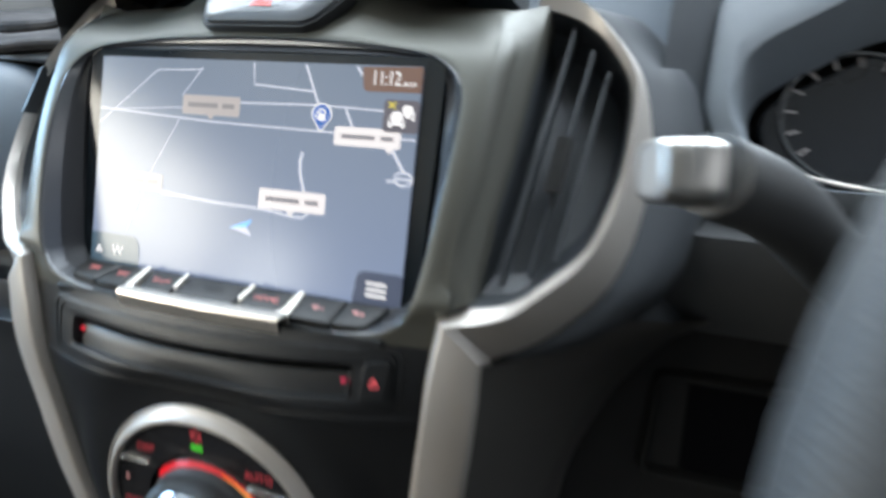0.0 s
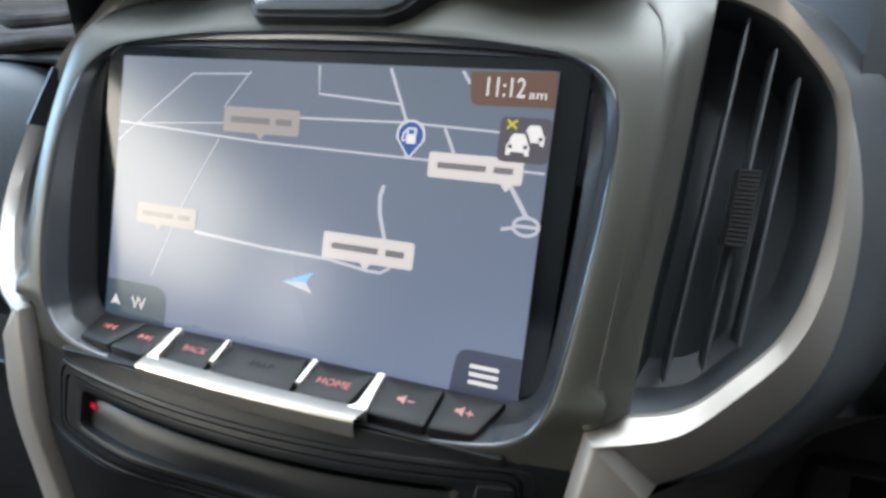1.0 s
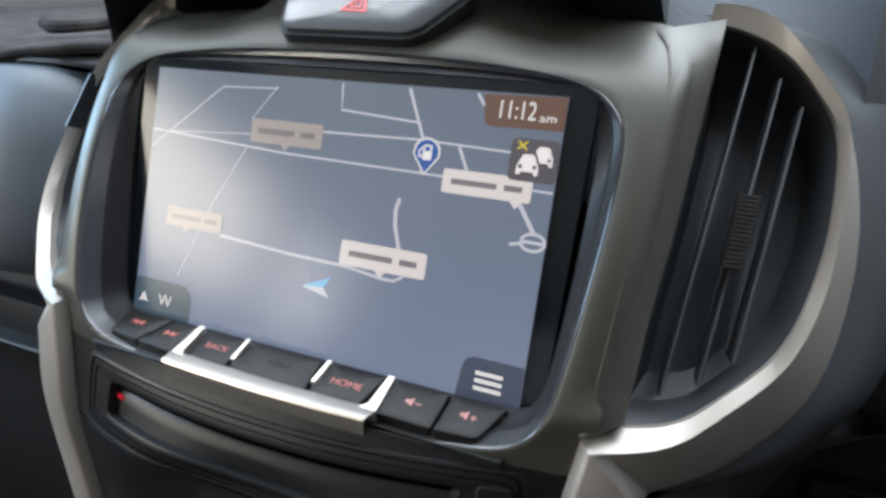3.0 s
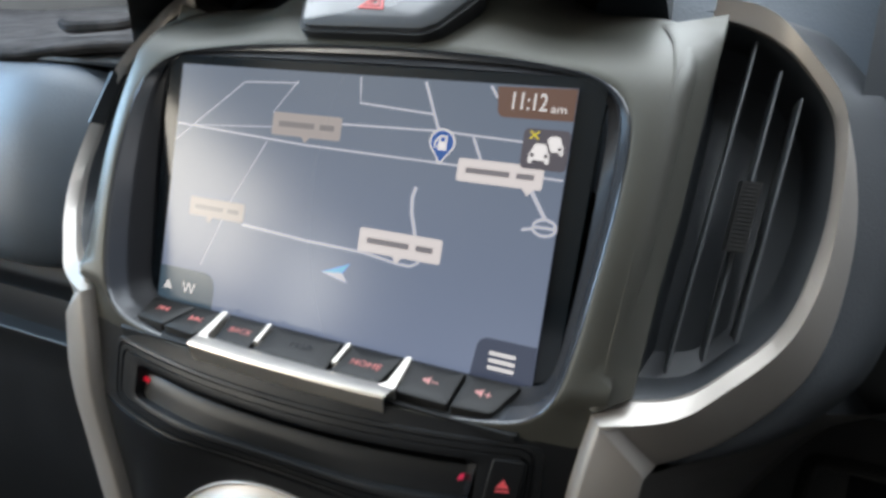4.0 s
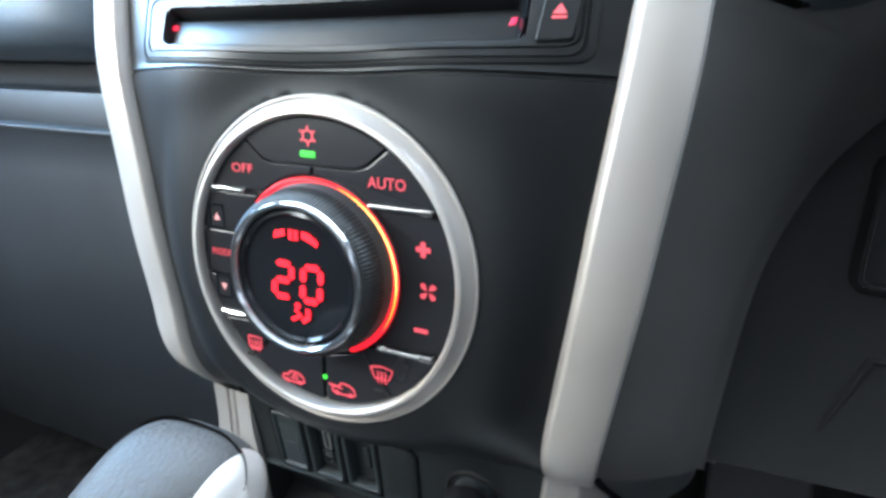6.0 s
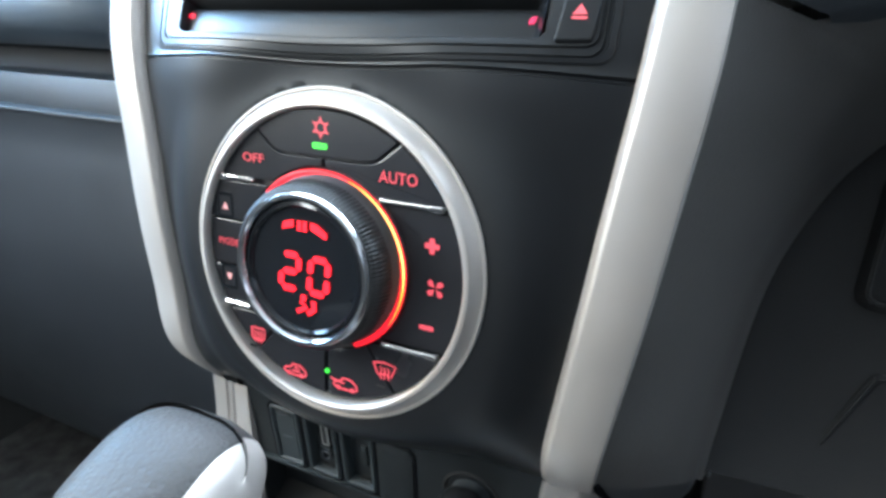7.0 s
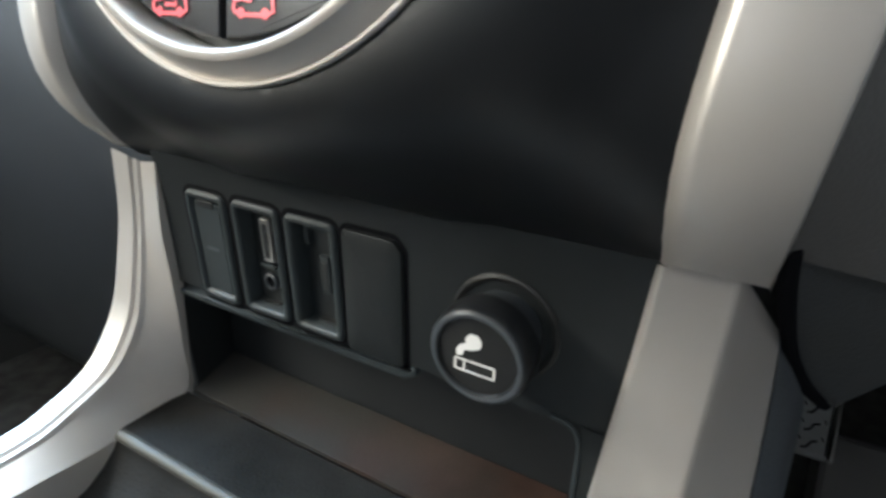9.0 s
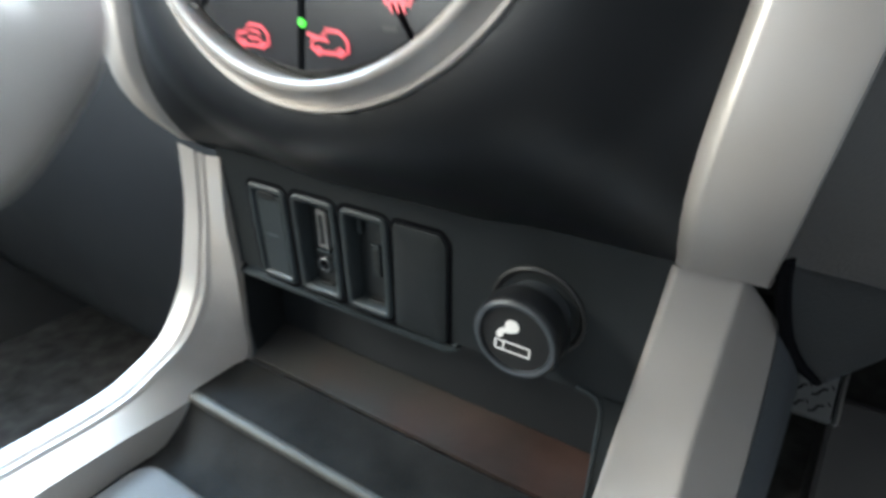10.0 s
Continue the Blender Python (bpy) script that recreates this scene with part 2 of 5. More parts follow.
def tube(pts, radius, sides=10, n=None, bm=None):
    """A round bar along pts; radius a number or one for each end."""
    line = curve_through(pts, n or 4 * len(pts))
    loops = []
    for i, p in enumerate(line):
        t = (line[min(i + 1, len(line) - 1)] - line[max(i - 1, 0)]).normalized()
        a = t.orthogonal().normalized() if i == 0 else (prev - t * prev.dot(t)).normalized()
        prev = a
        b = t.cross(a)
        r = radius if not isinstance(radius, tuple) else radius[0] + (radius[1] - radius[0]) * i / (len(line) - 1)
        loops.append([p + (a * math.cos(2 * math.pi * s / sides) + b * math.sin(2 * math.pi * s / sides)) * r for s in range(sides)])
    return skin(loops, True, True, True, bm)


def ribbon(frame_of, pts, wide, w=0.0, bm=None):
    """A thin flat line drawn on a plane."""
    bm = bm or bmesh.new()
    line = [Vector(p) for p in pts]
    left, right = [], []
    for i, p in enumerate(line):
        t = (line[min(i + 1, len(line) - 1)] - line[max(i - 1, 0)]).normalized()
        nrm = Vector((-t.y, t.x)) * wide / 2
        left.append(frame_of(*(p + nrm), w))
        right.append(frame_of(*(p - nrm), w))
    return skin([left, right], False, bm=bm)


def plate(frame_of, outline, w=0.0, bm=None):
    bm = bm or bmesh.new()
    bm.faces.new([bm.verts.new(frame_of(u, v, w) * MM) for u, v in outline])
    return bm


def sheet(rows, bm=None, closed=False):
    return skin(rows, closed, bm=bm)


def finish(bm, name, smooth=35.0):
    bmesh.ops.remove_doubles(bm, verts=bm.verts, dist=1e-7)
    bmesh.ops.recalc_face_normals(bm, faces=bm.faces)
    for f in bm.faces:
        f.smooth = True
    for e in bm.edges:
        if len(e.link_faces) == 2 and e.calc_face_angle(0) > radians(smooth):
            e.smooth = False
    for f in bm.faces:
        if len(f.verts) > 6:
            f.smooth = False
            for e in f.edges:
                e.smooth = False
    me = bpy.data.meshes.new(name)
    bm.to_mesh(me)
    bm.free()
    return me


def part(name, bm, mat, parent, label="", smooth=35.0):
    """One mesh under a thing or a part."""
    ob = new(name, finish(bm, name, smooth) if isinstance(bm, bmesh.types.BMesh) else bm)
    ob.data.materials.append(mat)
    ob.parent = parent
    if label:
        ob["label"] = label
    return ob


def thing(name, label, category, group="", kind="", at=(0, 0, 0), tilted=True):
    """The top of a thing: an Empty at its base, in millimetres of the dash's frame or, if not tilted, in the cabin's metres."""
    ob = new(name)
    ob.empty_display_size = 0.02
    ob.matrix_world = G if tilted else Matrix.Translation(at)
    return tagged(ob, label, category, group, kind)


def lettering(text, frame_of, u, v, size, w=0.15, width=None):
    """Flat letters of the built-in font, centred at (u, v); size is the height of a capital in millimetres."""
    data = bpy.data.curves.new("letters", "FONT")
    data.body, data.align_x, data.align_y = text, "CENTER", "CENTER"
    data.size = size / 0.7
    data.resolution_u = 3
    ob = bpy.data.objects.new("letters", data)
    me = bpy.data.meshes.new_from_object(ob)
    squeeze = 1.0
    if width:
        xs = [q.co.x for q in me.vertices]
        squeeze = width / (max(xs) - min(xs))
    for q in me.vertices:
        q.co = frame_of(u + q.co.x * squeeze, v + q.co.y, w) * MM
    bpy.data.objects.remove(ob)
    bpy.data.curves.remove(data)
    return me


# ---- surfaces of the dash ----
def steps_of(table, s):
    """A value read off a table of (s, value), with straight lines between."""
    table = sorted(table)
    if s <= table[0][0]:
        return table[0][1]
    for (a, p), (b, q) in zip(table, table[1:]):
        if s <= b:
            return p + (q - p) * (s - a) / (b - a)
    return table[-1][1]


def smooth_of(table, s):
    """The same with a smooth line through the table's points."""
    table = sorted(table)
    k = len(table)
    s = min(max(s, table[0][0]), table[-1][0])
    i = max(0, min(k - 2, sum(1 for a, _ in table if a <= s) - 1))
    (x0, y0), (x1, y1) = table[i], table[i + 1]
    slope = lambda j: (table[min(k - 1, j + 1)][1] - table[max(0, j - 1)][1]) / (table[min(k - 1, j + 1)][0] - table[max(0, j - 1)][0])
    h, u = x1 - x0, (s - x0) / (x1 - x0)
    return (2 * u ** 3 - 3 * u * u + 1) * y0 + (u ** 3 - 2 * u * u + u) * h * slope(i) + (3 * u * u - 2 * u ** 3) * y1 + (u ** 3 - u * u) * h * slope(i + 1)


def face_y(x, z):
    """The flat face round the display."""
    return -3.56 + 0.2107 * z + 0.0016 * (z + 40) ** 2 + 0.0055 * max(0, z - 8) ** 2


def wing_y(x, z):
    """The wings beside it, which sweep back and hold the air vents."""
    return steps_of([(110, 4), (121, 6.5), (135, 11), (150, 16), (165, 20.5), (178, 23), (190, 27.5), (205, 36), (230, 54)], abs(x)) + 0.36 * (z + 50)


LOWER = [(-120, -23), (-140, -26), (-157, -27), (-178, -20), (-228, -3), (-270, 10), (-284, 17), (-292, 25), (-299, 38), (-304, 52), (-307, 66)]


def lower_y(x, z):
    """The bulging panel under the display."""
    y = smooth_of(LOWER, z)
    y += max(0, smooth_of(STRIP_Y, z) - 1.0 - y) * (abs(x) / smooth_of(STRIP_IN, z)) ** 2.4
    near = min(1, max(0, (98 - math.hypot(x - 2, (z + 227.5) / 0.963)) / 30))
    near = near * near * (3 - 2 * near)
    return y + (-1.0 - 0.279 * (z + 227.5) - y) * near


STRIP_Y = [(-104, -13.5), (-120, -12.5), (-152, -8.0), (-192, 3.5), (-231, 15.5), (-262, 26.5), (-278, 31.5), (-288, 36.5), (-296, 43.5), (-302, 52), (-306, 60)]
STRIP_IN = [(-306, 89.5), (-288, 90.3), (-262, 93), (-239, 95.7), (-218, 98.3), (-198, 100.5), (-180, 102.6), (-164, 104.5), (-147, 106.2), (-131, 107.4), (-106, 111)]

# ---- dashboard ----
dash = thing("dashboard", "charcoal plastic car dashboard with bulging centre stack and soft passenger pad", "dashboard")

RIM = [(0, 12), (46, 11), (77, 8), (94, 4), (104, -3.5), (108, -15), (108, -37), (106, -60), (103, -85), (99, -103), (90, -113), (72, -117.5), (40, -119.5), (0, -120)]
RIM += [(-x, z) for x, z in RIM[-2:0:-1]]
INNER = [(0, 5), (46, 5), (77, 4.5), (91, 3), (98, -3), (100, -14), (100, -37), (99, -60), (97, -85), (94.5, -101), (88, -106), (72, -107), (40, -107), (0, -107)]
INNER += [(-x, z) for x, z in INNER[-2:0:-1]]
TOP_Z = 44
OUTER = [(0, TOP_Z + 6), (46, TOP_Z + 5.5), (84, TOP_Z + 3), (106, TOP_Z - 3), (118, 29), (122, 12), (121.5, -6), (120.5, -26), (119, -50), (117, -78), (115, -103), (108, -119), (78, -124), (40, -126), (0, -126)]
OUTER += [(-x, z) for x, z in OUTER[-2:0:-1]]
N = 160


def loop_of(pts, depth):
    return [Vector((p.x, depth(p.x, p.y), p.y)) for p in curve_through([(x, z, 0) for x, z in pts], N, True)]


def mixed(a, b, f, lift=0.0):
    return [p.lerp(q, f) + Vector((0, lift, 0)) for p, q in zip(a, b)]


rim = loop_of(RIM, face_y)
outer = loop_of(OUTER, lambda x, z: face_y(x, z) if z > -105 else lower_y(x, max(z, -157)) + 1)
inner = loop_of(INNER, lambda x, z: 1.5 if z > -104 else -1.5)
def corner_y(x, z):
    """The upper corners of the face lean back."""
    s = min(1, max(0, (abs(x) - 45) / 40))
    return 0.016 * max(0, z - 3) ** 2 * s * s * (3 - 2 * s)


def leaned(loops):
    return [[p + Vector((0, corner_y(p.x, p.z), 0)) for p in lp] for lp in loops]


def rolled(f, back):
    """The outer edge rolls back, but not along its foot, where the lower panel goes on."""
    return [p.lerp(q, f if p.z > -95 else 0.0) + Vector((0, back * min(1, max(0, (p.z + 105) / 15)), 0)) for p, q in zip(outer, rim)]


part("face_panel", skin(leaned([rolled(-0.30, 16), rolled(-0.16, 8.5), rolled(0.0, 3.9), rolled(0.12, 2.5), rolled(0.25, 1.6), rolled(0.4, 0.8), rolled(0.55, 0.3), mixed(outer, rim, 0.7), mixed(outer, rim, 0.9, 0.0), mixed(outer, rim, 0.96, 0.25), mixed(outer, rim, 1.0, 1.0)])), GREY, dash, "charcoal satin face round the display", smooth=60)
part("bezel", skin(leaned([mixed(outer, rim, 0.985, 1.2), mixed(outer, rim, 0.99, 0.1), mixed(rim, inner, 0.02, -0.1), mixed(rim, inner, 0.08, 0.3), mixed(rim, inner, 0.2, 0.9), mixed(rim, inner, 0.42, 1.6)])), BEZEL, dash, "dark grey satin bezel rim", smooth=60)
part("recess", skin([mixed(rim, inner, 0.40, 1.4), mixed(rim, inner, 0.5, 2.6), mixed(rim, inner, 0.95, 0.4), inner, mixed(inner, inner, 0, 6)]), WELL, dash, "dark wall of the display recess")

# facets that turn the face back to the vents
for side in (1, -1):
    rows = []
    for i in range(25):
        f = i / 24
        z, zb = 34 - 138 * f, 40 - 138 * f
        edge = steps_of([(-103, 114.2), (-78, 116.2), (-50, 118.2), (-26, 119.7), (-6, 120.6), (12, 121), (24, 119), (34, 113.5)], z)
        backx = steps_of([(-100, 122), (-66, 124.4), (-37, 127.5), (5, 130.5), (43, 133.6)], zb)
        a, b = Vector((edge - 2.4, face_y(0, z) + 1.5 + corner_y(edge, z), z)), Vector((backx, wing_y(backx, zb) - 4, zb))
        mid = a.lerp(b, 0.10) + Vector((0.9, -0.3, 0))
        rows.append([Vector((side * q.x, q.y, q.z)) for q in (a + Vector((-1.2, 0.5, 0)), a, mid, a.lerp(b, 0.5) + Vector((0.6, 0, 0)), b, b + Vector((0.5, 1.2, 0)), b + Vector((0.8, 34, 0)))])
    part("vent_cheek", sheet(rows), GREY, dash, "charcoal facet beside the air vent")

# lower panel with the fold along its seam
def rise(x):
    """The slot and the seam under it rise towards both ends."""
    return 5.9 * (x / 104) ** 2 + 1.25 * x / 104


def panel_dip(x, z):
    """The hollows that take the climate control and the disc slot, and the seam."""
    r = math.hypot(x - 2, (z + 227.5) / 0.963)
    deep = 9.0 * min(1, max(0, (64.5 - r) / 5))
    if -75 < x < 80 and -149 < z < -134:
        deep = max(deep, 22.0)
    return deep + (1.6 if -157.8 < z < -156.8 else 0.0) + (0.7 if z > -156 else 0.0)


rows = []
zs = [-119, -121, -125, -128, -131, -133.7, -134.2, -137, -141, -145, -148.8, -149.3, -152, -155, -156.6, -157.0, -157.6, -158.2] + [-160 - 2.5 * i for i in range(50)] + [-284, -286, -288, -290, -292, -294, -296, -298, -299, -301, -303, -305, -306, -307]
for z in zs:
    half = steps_of(STRIP_IN, z) + 3
    xs = sorted([half * k / 70 for k in range(-70, 71)] + [-75.2, -74.8, 79.8, 80.2])
    fade = min(1, max(0, (-119 - z) / 9)) * (min(1, 0.5 + (z + 158) / 17) if z > -158 else 0.5 * max(0, (z + 190) / 32))
    rows.append([(x, lower_y(x, z + rise(x) * fade) + panel_dip(x, z), z + rise(x) * fade) for x in xs])
part("lower_panel", sheet(rows), PANEL, dash, "charcoal panel that rolls under at its foot")
# walls that close the stack behind its strips
for side in (1, -1):
    rows = [[(side * (steps_of(STRIP_IN, z) + 2 + d), steps_of(STRIP_Y, z) + 2 + e, z) for d, e in ((0, -3), (3, 6), (16, 16), (22, 60), (26, 190))] for z in range(-104, -307, -6)]
    part("stack_side", sheet(rows), SOFT, dash)

# face with the sockets, the tray under it
WELLS = [(-58.2, -39.0, -44.2, -4.2), (-36.2, -38.6, -20.8, -4.0), (-13.6, -38.6, 1.4, -4.0)]


def port_dip(u, v):
    return -14.0 if any(a < u < c and b < v < d for a, b, c, d in WELLS) else 0.0


cols = sorted([-76 + 168 * i / 60 for i in range(61)] + [q + e for w in WELLS for q in (w[0], w[2]) for e in (-0.2, 0.2)])
marks_v = [9, 4, 0, -3.8, -4.4, -8, -12, -16, -20, -24, -28, -32, -36, -38.4, -39.2, -41]
rows = [[PORT(u, v, port_dip(u, v)) for u in cols] for v in marks_v]
part("socket_panel", sheet(rows), PORTBLACK, dash, "matt black panel that holds the sockets")
BACKDIR = Vector((0, 0.914, 0.407))
DOWNDIR = Vector((0, 0.407, -0.914))
shelf_back, shelf_front = Vector((0, 97, -395)), Vector((0, 61, -410))
for side, xs, flange in ((1, 78.5, 15.0), (-1, -76, 1)):
    a = [Vector((xs, 0, 0)) + PORT(0, v, 0) for v in (-40, -46, -60, -80, -96)]
    rows = [[p + Vector((side * o, 0, 0)) + Vector((0, d, d * 0.4)) for p in a] for o, d in ((flange, -0.6), (1.5, -0.6), (0.4, -0.1), (0, 1.5), (-0.5 if side > 0 else 9, 36), (-0.5 if side > 0 else 9, 90))]
    part("tray_wall", sheet(rows), PORTBLACK, dash)
# thin tube in a lighter grey, painting the highlight on the tray's corner
part("tray_edge", tube([PORT(71, -39.6, 0.5), PORT(76, -40.6, 0.6), PORT(78.6, -43.5, 0.6), PORT(79.2, -48, 0.5), PORT(79.0, -62, 0.5), PORT(78.8, -92, 0.5)], 0.75, 8, 40), SOCKET, dash, "rounded edge of the tray with its highlight painted in")
part("tray_roof", sheet([[PORT(x, -43.6, -3) + BACKDIR * d for x in (-81, 0, 81)] for d in (0, 20, 95)]), BLACK, dash)
part("tray_back", sheet([[shelf_back + Vector((x, 0, 0)) + BACKDIR * 29 - DOWNDIR * h for x in (-88, 81)] for h in (-4, 60)]), BLACK, dash)

# ---- worn mat in the tray ----
mat_thing = thing("tray_mat", "worn brown rubber mat lying in the storage tray", "mat")
pts = []
for j in range(9):
    k = j / 8
    pts.append([shelf_back + Vector((x, 0, 0)) + BACKDIR * (28.0 * k + (1 - k) * 2.5) - DOWNDIR * (1.2 + 2.0 * k * k + 0.14 * math.sin(x * 0.11 + j)) for x in [-75 - 8 * k + (154 + 8 * k) * i / 25 for i in range(26)]])
part("mat_sheet", skin([[p + DOWNDIR * 1.5 for p in pts[0]]] + pts, False), MATRUB, mat_thing)

# ---- silver trims round the vents and down the stack ----
ARM_IN = [(128, 40), (138, 39.2), (149, 36), (159.5, 29), (168, 18), (174.5, 8.5), (176.5, -3), (176, -31), (172.4, -50), (167, -68), (160, -78), (152.7, -84.5), (138, -97.2), (121, -100.5)]
ARM_RIDGE = [(128.5, 46), (138, 47.2), (150, 44), (162, 31.5), (175.2, 14.2), (178.4, 1), (178, -25), (175.9, -47), (172, -62.5), (166, -75.5), (158.5, -84), (149, -92.5), (137, -102.5), (119, -106.8)]
ARM_OUT = [(130, 48.5), (139.5, 49.8), (152, 46.5), (164.8, 34), (178.6, 16.5), (183.2, 3), (186.6, -12), (188.6, -37), (184, -68), (176, -88), (166, -100), (156, -109), (146, -115.5), (133.5, -121)]


def trim_loops(side, n_arm=60, n_strip=44):
    """Polylines along the trim, from its upper tip round the vent and down the stack."""
    arm = []
    for pts, lift in ((ARM_IN, 5.5), (ARM_IN, 3.0), (ARM_IN, 1.2), (ARM_RIDGE, -3.2), (ARM_RIDGE, -3.4), (ARM_RIDGE, -2.8), (ARM_OUT, 11), (ARM_OUT, 13), (ARM_OUT, 19), (ARM_OUT, 34)):
        arm.append([Vector((p.x, wing_y(p.x, p.y) + lift, p.y)) for p in curve_through([(x, z, 0) for x, z in pts], n_arm)])
    for line in arm:
        for _ in range(4):
            line[1:-1] = [(a + 2 * b + c) / 4 for a, b, c in zip(line, line[1:], line[2:])]
    arm[3] = [p.lerp(q, 0.12) for p, q in zip(arm[3], arm[2])]
    arm[5] = [p.lerp(q, 0.07) for p, q in zip(arm[5], arm[6])]
    arm[6] = [p.lerp(q, 0.1) for p, q in zip(arm[6], arm[5])]
    strip = [[] for _ in arm]
    for i in range(n_strip):
        for k, (dx, dy, z0) in enumerate(((-0.5, 12, -106), (-0.3, 2.5, -106), (0.1, -0.8, -106), (2.6, -4.6, -107), (3.4, -5.3, -108), (4.6, -5.5, -109), (-1.6, -1.4, -121), (-0.4, -0.6, -123), (0, 1.2, -124), (1, 22, -124))):
            z = z0 - (306 + z0) * i / (n_strip - 1)
            y, x = smooth_of(STRIP_Y, z), smooth_of(STRIP_IN, z)
            if k > 5:
                dx += smooth_of([(-306, 20.5), (-288, 22), (-256, 23), (-224, 23.4), (-140, 22.6), (-122, 21.5), (-107, 21)], z)
            if side < 0 and k > 1:
                dx *= smooth_of([(-306, 0.42), (-304, 0.62), (-301, 0.82), (-297, 0.94), (-292, 0.99), (-286, 1), (-106, 1)], z)
            strip[k].append(Vector((x + dx, y + dy, z)))
    out = []
    for k, (a, s) in enumerate(zip(arm, strip)):
        line = a + s
        out.append([Vector((side * p.x, p.y, p.z)) for p in line])
    return out


for side in (1, -1):
    trim = thing("silver_trim", "satin silver plastic trim framing the air vent and running down the stack", "trim", "silver trims of the stack")
    part("trim_strip", skin(trim_loops(side), False), SILVER, trim, smooth=36)
    # dark joint near the upper bend
    if side < 0:
        line = [Vector((-p.x, wing_y(p.x, p.y), p.y)) for p in curve_through([(178.2, 2, 0), (178.4, -12, 0), (177.8, -29, 0)], 16)]
        part("clip", skin([[p + Vector((a, b, 0)) for a, b in ((3, 3), (1.5, 0), (0, -3.9), (-2.6, -3), (-4, 1.5))] for p in line], False), DEEP, trim, "black clip over a joint")

# ---- silver trims of the console ----
low_trim = thing("console_trim", "satin silver side trim sweeping from stack into console", "trim", "silver trims of the console")
O_ = [(-99.5, 60, -308.5), (-100.4, 68.5, -330), (-101, 73, -350), (-101, 75, -368), (-101, 71, -389), (-101, 60, -403), (-101, 45, -414), (-101, 0, -434), (-101, -120, -487)]
R_ = [(-87, 61.5, -310), (-88, 69, -330), (-88, 74, -350), (-88, 77, -369), (-88, 73, -387), (-88, 62, -400), (-88, 46, -413), (-88, 0, -433), (-88, -120, -486)]
I_ = [(-75, 59.5, -309), (-75.5, 68.5, -332), (-76, 79, -352), (-76.5, 90, -375), (-77, 97, -395), (-77, 70, -410), (-77, 42, -421), (-77, 5, -437), (-77, -110, -489)]
D_ = [(-74, 66, -310), (-75, 77, -334), (-76, 84.5, -355), (-76.6, 94, -378), (-76.6, 100, -399), (-75, 76, -420), (-75, 48, -432), (-75, 12, -448), (-75, -106, -499)]
B_ = [(-103, 83, -312), (-103, 92, -336), (-104, 96, -358), (-104, 97, -380), (-104, 90, -402), (-104, 76, -420), (-104, 58, -434), (-104, 14, -456), (-104, -110, -512)]


def between(a, b, f, lift=(0, 0, 0)):
    return [tuple(p * (1 - f) + q * f + l for p, q, l in zip(u, v, lift)) for u, v in zip(a, b)]


lines = [B_, O_, between(O_, R_, 0.06, (0, -1.4, 0.9)), between(O_, R_, 0.12, (0, -1.8, 1.1)), between(O_, R_, 0.70, (0, -1.2, 0.8)), between(O_, R_, 0.76, (0, 0.2, -0.2)), between(O_, R_, 0.84, (0, 0.2, -0.2)), between(O_, R_, 0.90, (0, -1.0, 0.8)), between(R_, I_, 0.02, (0, -0.8, 0.6)), between(R_, I_, 0.10, (0, 0.4, 0)), between(R_, I_, 0.5), I_, D_]
part("trim_strip", skin([curve_through(l, 50) for l in lines], False), SILVER, low_trim, smooth=17)
low_trim_r = thing("console_trim", "satin silver side trim sweeping from stack into console", "trim", "silver trims of the console")
I2 = [(89, 58, -306.2), (87.2, 67, -325), (83.6, 82, -358), (80, 98, -390), (79, 84, -412), (80, 40, -432), (80, -110, -495)]
R2 = [(105.2, 58.8, -304.6), (105.0, 68, -325), (104.6, 81, -355), (105, 86, -380), (104, 70, -400), (104, 40, -415), (104, -110, -480)]
O2 = [(114.6, 82, -314), (116.0, 87, -328), (117.6, 96, -358), (118, 102, -385), (118, 84, -408), (118, 50, -424), (118, -100, -490)]
lines = [between(I2, I2, 0, (-1, 14, -4)), between(I2, I2, 0, (-0.2, 3, 0))]
for k in range(7):
    a = radians(90 * k / 6)
    lines.append(between(I2, R2, 0, (2.2 * (1 - math.cos(a)), 1.2 - 2.2 * math.sin(a), 0)))
lines += [between(I2, R2, 0.16, (0, -1.0, 0)), between(I2, R2, 0.86, (0, -1.0, 0))]
for k in range(7):
    a = radians(48 * k / 6)
    lines.append(between(R2, R2, 0, (-1.9 + 2.6 * math.sin(a), -1.0 + 2.6 * (1 - math.cos(a)), 0)))
lines += [between(R2, O2, 0.16, (0, -0.1, 0)), between(R2, O2, 0.94), O2, between(O2, O2, 0, (0.3, 0.8, -0.2)), between(O2, O2, 0, (1, 12, -4))]
ends = [curve_through(l, 50) for l in lines]
part("trim_strip", skin(ends, False), SILVER, low_trim_r, smooth=40)
part("end_cap", skin([[l[0] for l in ends[1:-1]], [l[0] + Vector((0, 9, -1)) for l in ends[1:-1]]], False), SILVER, low_trim_r)

# ---- centre console with shelf ----
console = thing("centre_console", "black plastic centre console with a stepped shelf below the tray", "console")
PROFILE = [(3, 4), (0.8, -0.4), (0, 0), (-12, 0), (-24.8, 0), (-26.0, 0.15), (-27.2, 0.6), (-28.1, 1.3), (-28.9, 2.3), (-29.6, 3.5), (-30.2, 4.8), (-36, 9.5), (-42, 13), (-44.5, 13.9), (-48, 14.3)] + [(-51 - 30 * i, 14.5 + 0.3 * i) for i in range(8)]
prof = [shelf_back + BACKDIR * d + DOWNDIR * h for d, h in PROFILE]
part("console_top", sheet([[p + Vector((x, 0, 0)) for x in (-78, -60, -20, 20, 60, 84)] for p in prof]), CONSOLE, console, smooth=45)
